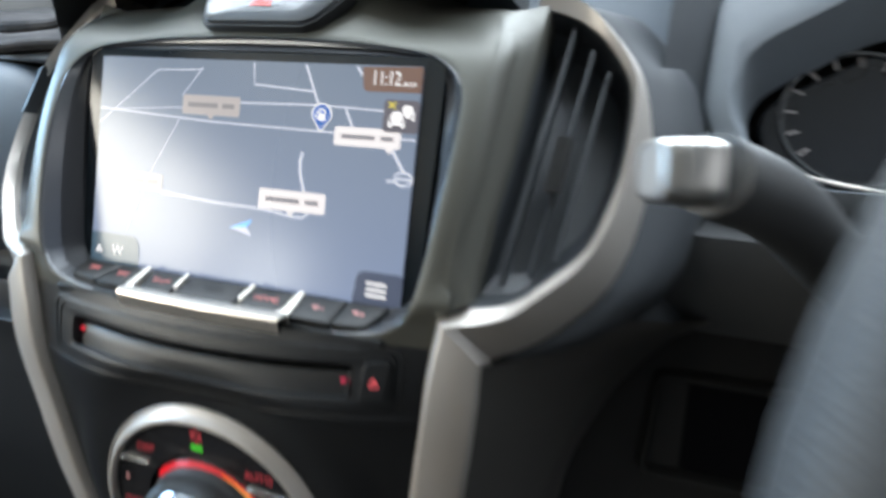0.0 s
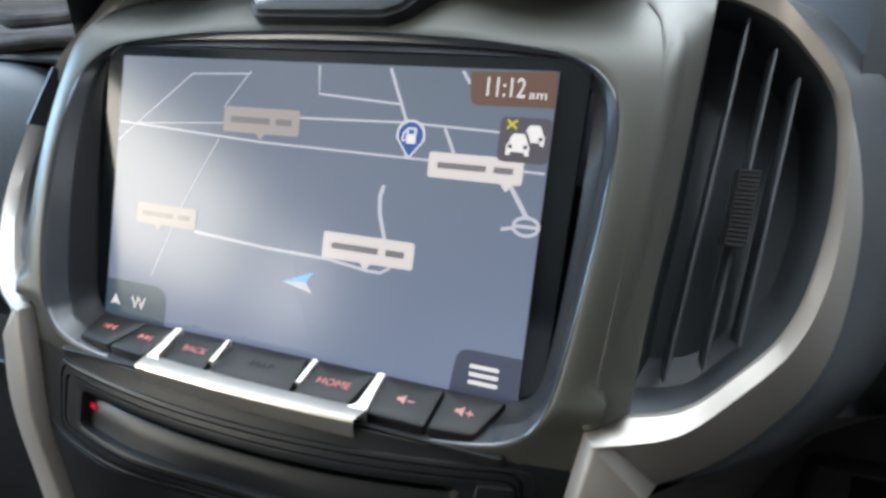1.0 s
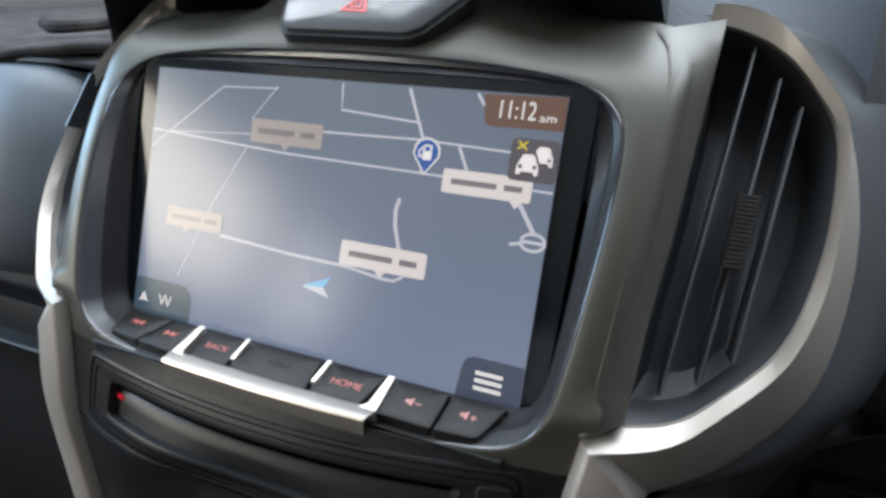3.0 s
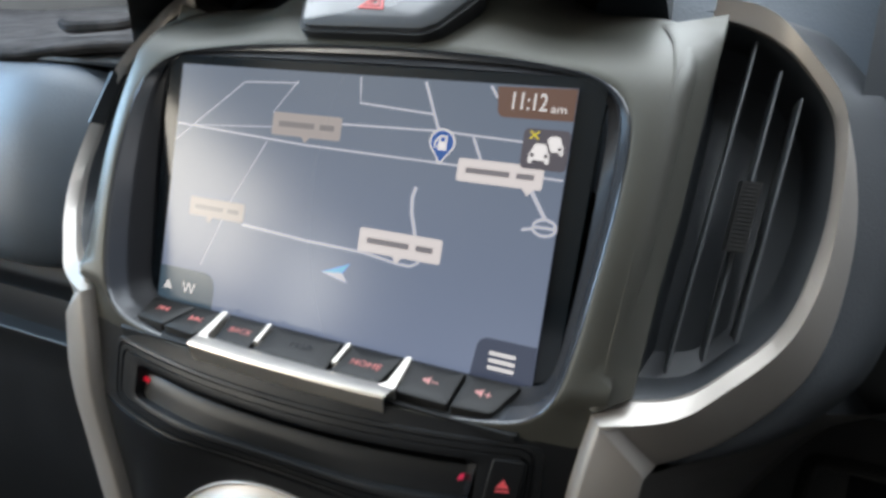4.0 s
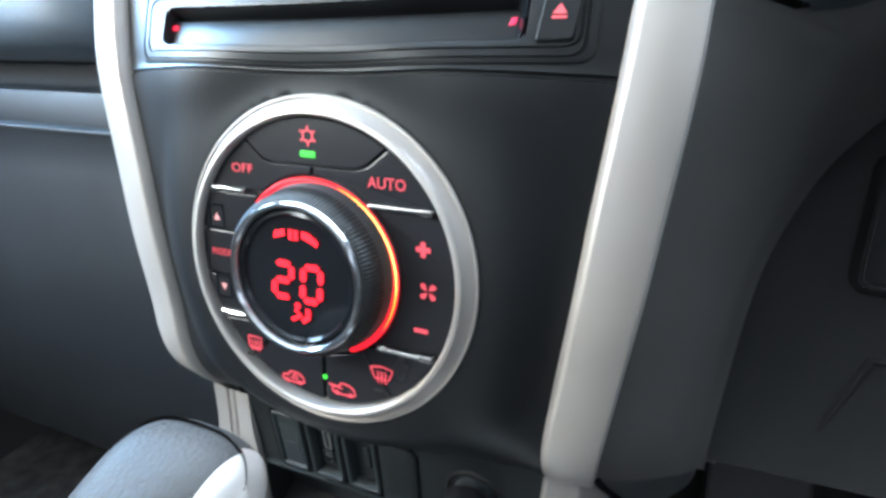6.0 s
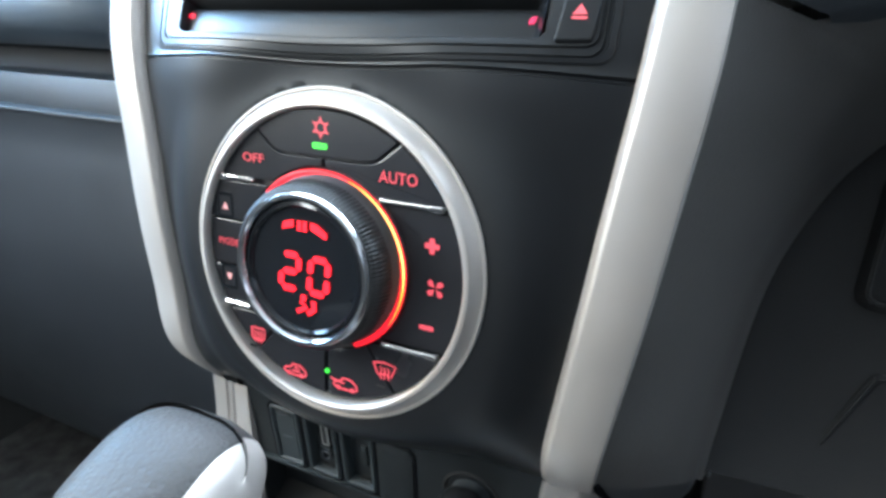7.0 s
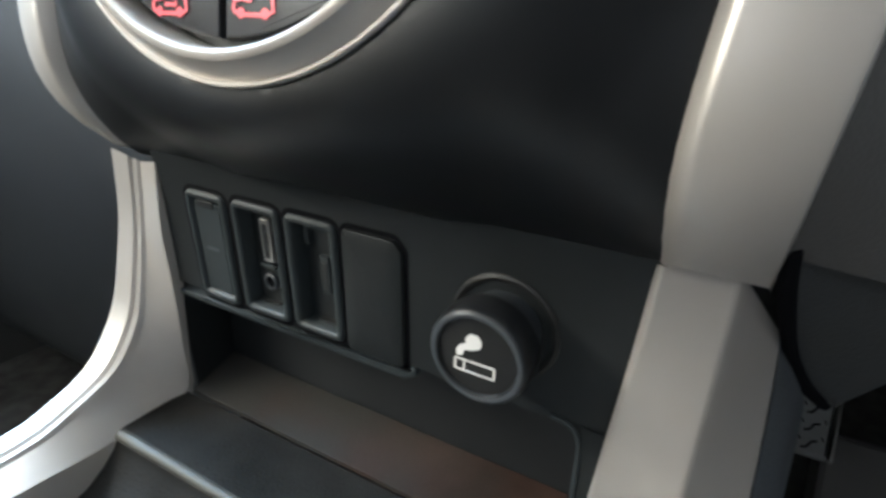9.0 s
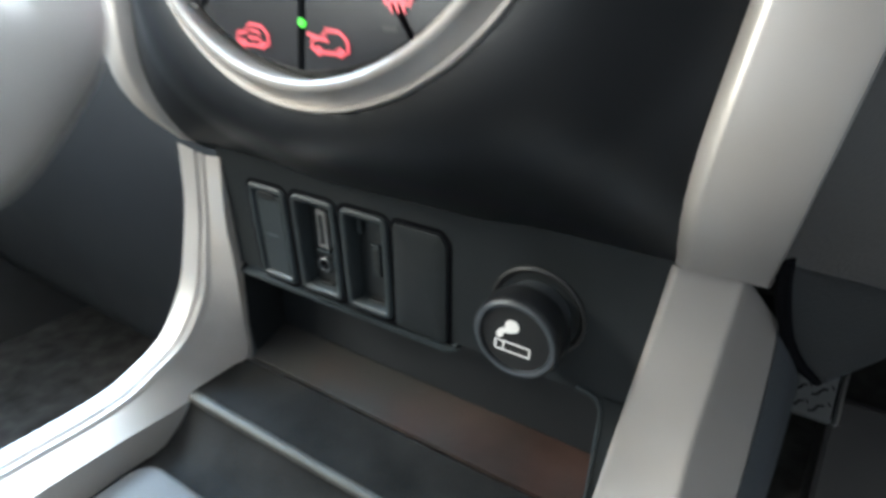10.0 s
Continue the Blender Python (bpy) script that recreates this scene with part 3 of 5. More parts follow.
# worn lip, its grey also paler to paint the highlight along it
part("shelf_lip", tube([shelf_back + BACKDIR * -27.0 + DOWNDIR * 1.9 + Vector((x, 0, 0)) for x in (-77, -40, 0, 40, 80)], (2.3, 1.7), 12, 24), LIPGREY, console, "worn grey edge of the shelf with a painted highlight")
for side in (1, -1):
    part("console_side", sheet([[Vector((side * (112 + 6 * k), 100 - 40 * i, -395 - 17.8 * i - 2)) + DOWNDIR * h for k, h in ((0, 14), (0.5, 60), (1, 200))] for i in range(9)] + []), SOFT, console)
# panel that carries the silver side on towards the footwell
rows = []
for i, q in enumerate(curve_through(O2, 160)):
    f = min(1.0, 0.1 + i / 8.0)
    rows.append([q + Vector((a * f + 0.4, b * f + 1.0, c * f)) for a, b, c in ((-0.6, 6, -1), (0.2, 0.4, 0), (3, 4, -0.5), (6.5, 11, -1.5), (8.6, 18, -3), (9.4, 26, -5), (9, 60, -12))])
part("console_cheek", sheet(rows), SLATE, console, "dark panel beside the silver trim", smooth=50)
gate = rounded([(-72, 0), (76, 0), (76, -170), (-72, -170)], 10)
GATE = Frame(shelf_front + DOWNDIR * 14.5 - BACKDIR * 14, BACKDIR)
part("gear_surround", block(GATE, gate, -3, 2.2, 1.5), GATEGREY, console, "grey satin plate round the gear lever")

# ---- air vents ----
vents = []
for side in (1, -1):
    vent = thing("air_vent", "black slatted dashboard air vent inside a silver frame", "air vent", "dashboard air vents")
    ring = [Vector((p.x, 0, p.y)) for p in curve_through([(x, z, 0) for x, z in ARM_IN + [(121, -99), (123, -75), (126, -50), (129, -15), (131, 15), (131, 38)]], 110, True)]
    lp = lambda f, d: [Vector((side * (152 + (p.x - 152) * f), wing_y(p.x, p.z) + d, -35 + (p.z + 35) * f)) for p in ring]
    part("housing", skin([lp(1.01, 3), lp(0.97, 8), lp(0.93, 20), lp(0.8, 28)], True, False, True), VANE, vent)
    for k, (xt, zt, xb, zb) in enumerate(((145.5, 34, 131.5, -91), (155.6, 23, 142.5, -86), (164, 13, 152, -78))):
        edge = curve_through([(xt, zt, 0), (xt * 0.55 + xb * 0.45 - 0.4, zt * 0.5 + zb * 0.5, 0), (xb, zb, 0)], 20)
        line = [[Vector((side * (p.x + o), wing_y(p.x, p.y) + d, p.y)) for p in edge] for o, d in ((-0.3, 22), (-0.6, 6.5), (-0.3, 5.6), (0.3, 5.6), (0.6, 6.5), (0.3, 22))]
        part("slat", skin(line, True), VANE, vent)
    # ribbed slider on the second slat
    slider = bmesh.new()
    for i in range(17):
        z = -22.9 - i * 1.5
        x = 150.0 - (i / 16) * 2.6
        y = wing_y(x, z) - 1.5
        skin([[Vector((side * (x + a), y + b, z + c)) for a, b in ((-3.8, 0.8), (-3.5, 0.1), (2.8, 1.1), (3.2, 2.4), (3, 12), (-3.6, 10))] for c in (0.42, -0.42)], True, True, True, slider)
    body = skin([[Vector((side * (150.0 - f * 2.6 + a), wing_y(150.0 - f * 2.6, -22.3 - 25.6 * f) - 1.0 + b + 0.5, -22.3 - 25.6 * f)) for a, b in ((-3.6, 0.6), (2.8, 1.6), (3, 12), (-3.6, 11))] for f in (0, 0.02, 0.5, 0.98, 1)], True, True, True)
    sl = part("slider", body, SOFT, vent)
    part("ribs", slider, SOFT, sl)
    vents.append(vent)

# ---- hazard switch ----
hazard = thing("hazard_switch", "dark grey hazard light switch with red triangle outline", "switch")
HAZ = rounded([(-30, 20), (25, 20), (31, 23), (46, 42), (0, 47), (-36, 45)], [6, 6, 4, 4, 60, 5], 4)
FACE = Frame((0, -6.2, 0), (0, 0.49, 1))
part("surround", block(FACE, inset(HAZ, -1.6), -6, 0.35, 0.3), BLACK, hazard)
part("cap", block(FACE, HAZ, -5, 2.3, 1.8, crown=0.6), BEZEL, hazard)
tri = [(-5.5, 29), (6.5, 28.5), (3.4, 39.0)]
tbm = bmesh.new()
for s0, s1 in ((0.0, 1.6), (2.6, 3.8)):
    cx, cy = sum(p[0] for p in tri) / 3, sum(p[1] for p in tri) / 3
    ra = [(cx + (p[0] - cx) * (1 - s0 / 5.2), cy + (p[1] - cy) * (1 - s0 / 5.2)) for p in tri]
    rb = [(cx + (p[0] - cx) * (1 - s1 / 5.2), cy + (p[1] - cy) * (1 - s1 / 5.2)) for p in tri]
    skin([[FACE(u, v, 3.15) for u, v in ra], [FACE(u, v, 3.15) for u, v in rb]], True, bm=tbm)
part("triangle", tbm, material("faded_red_print", (0.62, 0.10, 0.10), 0.5, 0, 0.1, 500, 0), hazard, "red warning triangle")


# ---- head unit ----
unit = thing("head_unit", "touchscreen head unit showing a street map above its buttons", "head unit")


def display_material():
    """A lit LCD behind matt anti-glare glass."""
    m = bpy.data.materials.new("lcd_background")
    m.use_nodes = True
    nt = m.node_tree
    b = nt.nodes["Principled BSDF"]
    b.inputs["Base Color"].default_value = (0.012, 0.013, 0.018, 1)
    b.inputs["Roughness"].default_value = SCREEN_ROUGH
    b.inputs["Specular IOR Level"].default_value = SCREEN_SPEC
    geo, sep, ramp = nt.nodes.new("ShaderNodeTexCoord"), nt.nodes.new("ShaderNodeSeparateXYZ"), nt.nodes.new("ShaderNodeValToRGB")
    fit_range = nt.nodes.new("ShaderNodeMapRange")
    fit_range.inputs["From Min"].default_value, fit_range.inputs["From Max"].default_value = -0.11, 0.0
    nt.links.new(geo.outputs["Object"], sep.inputs[0])
    nt.links.new(sep.outputs["Z"], fit_range.inputs["Value"])
    nt.links.new(fit_range.outputs["Result"], ramp.inputs["Fac"])
    ramp.color_ramp.elements[0].color = (0.150, 0.185, 0.265, 1)
    ramp.color_ramp.elements[1].color = (0.105, 0.132, 0.172, 1)
    nt.links.new(ramp.outputs["Color"], b.inputs["Emission Color"])
    b.inputs["Emission Strength"].default_value = LIT
    return m


LIT = 2.45
SCREEN_ROUGH, SCREEN_SPEC = 0.22, 0.48


def lcd(name, colour):
    m = glow(name, colour, LIT, SCREEN_ROUGH)
    b = m.node_tree.nodes["Principled BSDF"]
    b.inputs["Base Color"].default_value = (0.012, 0.013, 0.018, 1)
    b.inputs["Specular IOR Level"].default_value = SCREEN_SPEC
    return m


LCD = display_material()
ROAD, LABEL, INK = lcd("lcd_road", (0.46, 0.47, 0.52)), lcd("lcd_label", (0.60, 0.56, 0.54)), lcd("lcd_ink", (0.16, 0.15, 0.16))
# left labels: the glare on the glass is mixed into their colours
GLARED, GLARED_INK = lcd("lcd_glared_label", (0.30, 0.27, 0.255)), lcd("lcd_glared_ink", (0.17, 0.155, 0.155))
DARKUI, BROWN, WHITEUI = lcd("lcd_dark_plate", (0.045, 0.055, 0.085)), lcd("lcd_brown_plate", (0.115, 0.062, 0.040)), lcd("lcd_white", (0.72, 0.70, 0.68))
SMOKE, BLUEPIN, ARROW, YELLOW = lcd("lcd_smoke_plate", (0.075, 0.068, 0.078)), lcd("lcd_blue_pin", (0.02, 0.08, 0.28)), lcd("lcd_arrow", (0.13, 0.38, 0.62)), lcd("lcd_yellow", (0.55, 0.45, 0.03))

BORDER = material("display_border", (0.008, 0.011, 0.014), 0.10, 0, 0.1, 900, 0.0, 0, 18, 0.3)
glass = part("glass", block(FLAT, rounded([(-96, -112), (96, -112), (98.5, 4.5), (-98.5, 4.5)], 5), -9, -1.6, 0.4), BORDER, unit, "black display border")
screen = part("display", plate(FLAT, [(-88.5, -111), (88.5, -111), (88.5, 0), (-88.5, 0)], 0.0), LCD, unit, "lit display with a blue-grey street map")


def ui(name, bm, mat, label=""):
    return part(name, bm, mat, screen, label)


# the wider streets, then the narrow ones
STREETS = [([(31, -1), (39, -19), (40, -31)], 1.1), ([(57, -1), (60, -5)], 1.0), ([(53, -20), (57, -28)], 1.1), ([(-46, -67), (-13, -69), (14, -69.5), (30, -71.5), (35, -71.5), (38.3, -69.5), (38, -67)], 1.1), ([(33, -41), (32, -45), (32.6, -51), (35.5, -60)], 1.5), ([(77.5, -37), (84, -46.5)], 1.5), ([(76, -51), (80, -50)], 1.1)]
LANES = [([(-88, -34), (-53, -6), (-26, -5)], 0.5), ([(-26, -4), (-37, -18)], 0.4), ([(-3, -20), (39, -19), (73, -20)], 0.75), ([(-88, -26.5), (-39, -29), (-19, -30), (48, -31), (88, -32)], 0.75), ([(3, -1), (4, -11), (37, -13)], 0.75), ([(-38, -30), (-52, -55), (-66, -88)], 0.4), ([(-84, -27), (-37, -24), (-3, -20)], 0.4)]
for pts, wide in STREETS + LANES:
    ui("road", ribbon(FLAT, pts, wide, 0.1), ROAD)
arc = [(84 + 4.2 * math.cos(a), -49.3 + 2.9 * math.sin(a)) for a in [math.pi * 2 * i / 20 for i in range(21)] if 84 + 4.2 * math.cos(a) < 88.4]
roads = ribbon(FLAT, [p for p in arc if p[0] < 88.4 and p[1] >= -49.4], 1.1, 0.1)
ribbon(FLAT, [p for p in arc if p[0] < 88.4 and p[1] <= -49.2], 1.1, 0.1, roads)
ui("roundabout", roads, ROAD)
# street labels: pale plates, their names as plain bars
for u0, v0, u1, v1, tip, tv in ((-36.5, -27, -3, -17.5, -19.5, -29.3), (-75.5, -66.5, -45.5, -58.3, -64, -69), (48.5, -36.5, 81, -28, 76, -39), (11.5, -69, 47, -59.5, 29, -71.5)):
    plate_bm = plate(FLAT, rect(u0, v0, u1, v1, 1.2), 0.2)
    plate(FLAT, [(tip - 2.2, v0 + 0.1), (tip, tv), (tip + 2.2, v0 + 0.1)], 0.2, plate_bm)
    label_plate = ui("street_label", plate_bm, LABEL if u0 > 0 else GLARED)
    bars = bmesh.new()
    w, h = u1 - u0, v1 - v0
    for a, b in ((0.10, 0.62), (0.70, 0.90)):
        plate(FLAT, [(u0 + a * w, v0 + 0.38 * h), (u0 + b * w, v0 + 0.38 * h), (u0 + b * w, v0 + 0.62 * h), (u0 + a * w, v0 + 0.62 * h)], 0.3, bars)
    ui("street_name_bar", bars, INK if u0 > 0 else GLARED_INK)
ui("clock_plate", plate(FLAT, rounded([(59.5, -1), (88.4, -0.2), (88.4, -11.5), (61, -11.8)], [0.3, 0.3, 0.3, 3.0]), 0.25), BROWN)
ui("clock_digits", lettering("11:12", FLAT, 71.6, -6.0, 6.2, 0.35, 12.6), WHITEUI)
ui("clock_suffix", lettering("am", FLAT, 82.8, -7.7, 2.9, 0.35, 5.6), WHITEUI)
ui("traffic_plate", plate(FLAT, rect(71.7, -29.2, 88.4, -14.8, 2.2), 0.3), SMOKE)


def car_icon(u, v, s):
    """A car seen from its front: body, roof and two wheels."""
    return [(u - 4.0 * s, v - 3.6 * s), (u - 4.0 * s, v - 0.4 * s), (u - 3.4 * s, v + 0.6 * s), (u - 2.3 * s, v + 3.3 * s), (u - 1.6 * s, v + 3.8 * s), (u + 1.6 * s, v + 3.8 * s), (u + 2.3 * s, v + 3.3 * s), (u + 3.4 * s, v + 0.6 * s), (u + 4.0 * s, v - 0.4 * s), (u + 4.0 * s, v - 3.6 * s), (u + 2.5 * s, v - 3.6 * s), (u + 2.5 * s, v - 2.5 * s), (u - 2.5 * s, v - 2.5 * s), (u - 2.5 * s, v - 3.6 * s)]


ui("traffic_icon", plate(FLAT, car_icon(83.0, -20.4, 0.86), 0.36), WHITEUI)
ui("traffic_icon_gap", plate(FLAT, car_icon(78.2, -23.4, 1.16), 0.39), SMOKE)
ui("traffic_icon", plate(FLAT, car_icon(78.2, -23.6, 0.94), 0.42), WHITEUI)
marks = plate(FLAT, disc(75.7, -24.2, 0.75, 12), 0.46)
plate(FLAT, disc(80.7, -24.2, 0.75, 12), 0.46, marks)
plate(FLAT, disc(85.2, -21.4, 0.7, 12), 0.46, marks)
ui("traffic_icon_detail", marks, SMOKE)
cross = ribbon(FLAT, [(74.0, -18.6), (77.2, -15.8)], 0.7, 0.45)
ribbon(FLAT, [(74.0, -15.8), (77.2, -18.6)], 0.7, 0.46, cross)
ui("traffic_cross", cross, YELLOW, "small yellow cross")
ui("menu_plate", plate(FLAT, rounded([(64.5, -111), (88.4, -111), (88.4, -92), (66.5, -92)], [0.2, 0.2, 0.2, 5.0]), 0.25), DARKUI)
bars = bmesh.new()
for v in (-97.3, -100.0, -102.7):
    plate(FLAT, rect(71.3, v - 0.65, 81.3, v + 0.65, 0.3, 2), 0.4, bars)
ui("menu_bars", bars, WHITEUI)
ui("compass_plate", plate(FLAT, rounded([(-88.4, -111), (-57, -111), (-57, -91.5), (-88.4, -91.5)], [0.2, 0.2, 7.0, 0.2]), 0.25), lcd("lcd_compass_plate", (0.045, 0.075, 0.10)))
comp = plate(FLAT, [(-83, -97.5), (-80.5, -102.2), (-83, -101.2), (-85.5, -102.2)], 0.4)
ui("compass_needle", comp, WHITEUI)
ui("compass_letter", lettering("W", FLAT, -71, -100, 5.0, 0.4), WHITEUI)
pin = [(41 + 4.6 * math.cos(radians(a)), -23.2 + 4.6 * math.sin(radians(a))) for a in range(-25, 206, 11)] + [(41, -30.6)]
pin_o = [(41 + (u - 41) * 1.14, -24.2 + (v + 24.2) * 1.12) for u, v in pin]
ui("pin_edge", plate(FLAT, pin_o, 0.26), WHITEUI)
ui("pin", plate(FLAT, pin, 0.3), BLUEPIN, "blue fuel pin on the map")
pump = plate(FLAT, rect(39.6, -26, 43, -20.6, 0.4, 2), 0.4)
ribbon(FLAT, [(39.4, -21.5), (38.2, -23), (38.3, -25.3), (39.4, -24.6)], 0.6, 0.4, pump)
ui("pump_icon", pump, WHITEUI)
ui("pump_window", plate(FLAT, rect(40.2, -22.8, 42.3, -21.2, 0.2, 2), 0.45), BLUEPIN)
ui("arrow", plate(FLAT, [(-3.5, -80.3), (9, -75), (6.2, -79.3)], 0.3), ARROW)
ui("arrow_shade", plate(FLAT, [(-3.5, -80.3), (6.2, -79.3), (9, -83)], 0.3), ROAD)

# keys under the display
KEY_LOW = -17.0
keys_bm = block(KEYP, rounded([(-89, KEY_LOW - 2.5), (89, KEY_LOW - 2.5), (93, 1), (-93, 1)], 2), -7, -2.2, 0.6)
part("key_bed", keys_bm, BLACK, unit)


def key(name, pts, mat=BUTTON, rad=1.2, high=1.6):
    """A key whose front lip folds down to the rim."""
    outline = rounded([(u, v * (1.16 if v < -1 else 1.0)) for u, v in pts], rad, 4)
    k = part(name, block(KEYP, outline, -8.5, high, 1.3, crown=0.25), mat, unit)
    return k


previous = key("key_previous", [(-83, -12), (-67.2, -13.4), (-61.2, 0), (-86, 0)])
following = key("key_next", [(-66.8, -13.4), (-49, -14.6), (-47.4, 0), (-60.8, 0)])
back = key("key_back", [(-39.0, -14.2), (-21.2, -14.8), (-23.8, -0.2), (-43, -0.2)], rad=[4, 1, 1, 1])
mapkey = key("key_map", [(-20.4, -14.8), (14.6, -14.8), (12.6, -0.2), (-19.6, -0.2)])
home = key("key_home", [(15.4, -14.8), (36.4, -14.2), (39.5, -0.2), (17.0, -0.2)], rad=[1, 4, 1, 1])
quiet = key("key_volume_down", [(43.4, -15), (63.8, -15), (64.8, 0), (42.8, 0)])
loud = key("key_volume_up", [(64.6, -15), (79.5, -14), (86, 0), (65.6, 0)], rad=[1, 4, 1, 1])
HW = 2.1
part("key_label", lettering("BACK", KEYP, -31.0, -8.8, 2.9, HW, 10.5), KEYRED, back)
part("key_label", lettering("HOME", KEYP, 27.8, -9.2, 3.1, HW, 12.5), KEYRED, home)
part("key_label", lettering("MAP", KEYP, -1.6, -8.6, 2.9, HW, 9.5), GLOSS, mapkey)


def arrows(cu, cv, way):
    bm = plate(KEYP, [(cu, cv), (cu + 2.6 * way, cv + 1.5), (cu + 2.6 * way, cv - 1.5)][::way], HW)
    plate(KEYP, [(cu + 2.8 * way, cv), (cu + 5.4 * way, cv + 1.5), (cu + 5.4 * way, cv - 1.5)][::way], HW, bm)
    ribbon(KEYP, [(cu - 0.4 * way, cv - 1.5), (cu - 0.4 * way, cv + 1.5)], 0.5, HW, bm)
    return bm


part("key_symbol", arrows(-76.6, -6.8, 1), KEYRED, previous)
part("key_symbol", arrows(-52.6, -8.2, -1), KEYRED, following)


def speaker(cu, cv, plus):
    bm = plate(KEYP, [(cu - 2.2, cv - 0.8), (cu - 1.0, cv - 0.8), (cu + 0.6, cv - 2.0), (cu + 0.6, cv + 2.0), (cu - 1.0, cv + 0.8), (cu - 2.2, cv + 0.8)], HW)
    ribbon(KEYP, [(cu + 1.3, cv - 0.3), (cu + 3.9, cv - 0.3)], 0.55, HW, bm)
    if plus:
        ribbon(KEYP, [(cu + 2.6, cv - 1.6), (cu + 2.6, cv + 1.0)], 0.55, HW, bm)
    return bm


PINK = glow("pale_pink_backlight", (1.0, 0.45, 0.42), 0.5)
part("key_symbol", speaker(53.6, -9.0, False), PINK, quiet)
part("key_symbol", speaker(73.4, -8.4, True), PINK, loud)
# silver bar under the three middle keys, with its upright fins
prof_k = [(-15.0, -2), (-15.4, 1.6), (-17.4, 2.6), (-21.6, 3.6), (-22.8, 3.7), (-23.4, 2.9), (-23.6, -2.6), (-23.4, -4.4), (-22.4, -5.6)]
rows = []
for u, hang in [(-46.5, 0), (-46, 0), (-30, -0.6), (-10, -1.0), (10, -1.0), (30, -0.6), (43.8, 0), (44.2, 0)]:
    rows.append([KEYP(u * (1 - 0.0055 * max(0, -v - 17 + max(0, -w) * 0.6)), v + hang, w) for v, w in prof_k])
part("silver_bar", skin(rows, False), SATIN, unit, "brushed silver bar with upright fins", smooth=30)
for quad in ([(-46.4, -18), (-38.6, -18), (-42.4, -14.6), (-44.2, 0.2), (-47.2, 0.2)], [(44.0, -18), (36.4, -18), (39.6, -14.6), (40.4, 0.2), (43.2, 0.2)]):
    part("fin", block(KEYP, rounded(quad, 0.6, 2), -4, 2.5, 0.5), SATIN, unit)
for u in (-21.6, 15.8):
    part("fin", block(KEYP, rounded([(u + 0.2, -12.6), (u + 2.2, -12.6), (u - 0.6 + 1.2, -0.4), (u - 1.0, -0.4)] if u < 0 else [(u - 1.0, -12.6), (u + 1.0, -12.6), (u + 1.2, -0.4), (u - 0.8, -0.4)], 0.4, 2), -4, 2.6, 0.4), SATIN, unit)

# ---- disc slot ----
DISC = Frame((0, -25.2, -138), (0, 0.07, 1))


def bent(u, v, w):
    """Follows the bulge of the panel round the slot."""
    p = DISC(u, v - 4.2 + rise(u), w)
    return Vector((p.x, lower_y(p.x, p.z) - w, p.z))


player = thing("disc_player", "black disc slot with red indicator lamps and eject key", "disc player")
GROOVE = material("groove", (0.010, 0.010, 0.010), 0.4, 0, 0.1, 900, 0)


def dense(u0, v0, u1, v1, r, slant=0.0):
    base = rounded([(u0, v0), (u1, v0), (u1 + slant, v1), (u0, v1)], r, 5)
    out = []
    for a, b in zip(base, base[1:] + base[:1]):
        k = max(1, int(math.dist(a, b) / 6))
        out += [(a[0] + (b[0] - a[0]) * i / k, a[1] + (b[1] - a[1]) * i / k) for i in range(k)]
    return out


def bezel_ring(name, spec, mat):
    """Nested loops given as (u0, v0, u1, v1, radius, w)."""
    base = dense(*spec[0][:5])
    n = len(base)
    loops = []
    for u0, v0, u1, v1, r, w in spec:
        b = spec[0]
        loops.append([bent(u0 + (u - b[0]) * (u1 - u0) / (b[2] - b[0]), v0 + (v - b[1]) * (v1 - v0) / (b[3] - b[1]), w) for u, v in base])
    return part(name, skin(loops), mat, player)


bezel_ring("fascia", [(-93, -14.0, 99, 16.0, 6, -0.6), (-92.6, -13.7, 98.6, 15.7, 6, 0.1), (-90.2, -12.7, 96.4, 14.8, 5, 0.3), (-89.9, -12.4, 96.1, 14.5, 5, -0.6), (-89.1, -11.9, 95.4, 14.0, 5, -0.6), (-88.8, -11.7, 95.1, 13.8, 5, 0.3), (-86.6, -9.8, 94.8, 12.2, 4, 0.3), (-86.3, -9.5, 94.5, 11.9, 4, -0.6), (-85.5, -9.0, 93.8, 11.4, 4, -0.6), (-85.2, -8.8, 93.5, 11.2, 4, 0.3), (-77, -7.2, 79, 8.8, 3, 0.3), (-75.4, -6.5, 77.6, 8.2, 2, 0.0)], PANEL)
bezel_ring("slot_throat", [(-75.6, -6.6, 77.8, 8.3, 2, 0.2), (-74.6, -6.0, 76.6, 7.6, 2, -2.5), (-73.8, -5.6, 75.8, 7.0, 2, -6.5), (-73.4, 3.4, 75.4, 6.4, 1, -8.4), (-73.0, 4.4, 75.0, 6.0, 0.5, -18)], BLACK)
part("slot_flap", skin([[bent(u, v, w) for u in [-73.8 + 149.4 * i / 24 for i in range(25)]] for v, w in ((-6.7, -2.6), (-5.9, -3.4), (-1.0, -3.7), (3.6, -4.0), (4.8, -4.8), (4.8, -12))], False), PANEL, player, "dust flap inside the slot")
part("end_panel_line", skin([[bent(u, v, w) for v in (-9.2, -4, 2, 8, 9.8)] for u, w in ((-80.6, 0.32), (-80.3, -0.3), (-79.8, 0.34))], False), GROOVE, player)
part("indicator", block(bent, rect(-74.4, 0.6, -70.6, 2.6, 0.5, 2), -7, -3.2, 0.3), glow("red_lamp", (1.0, 0.015, 0.05), 0.65), player, "small red lamp")
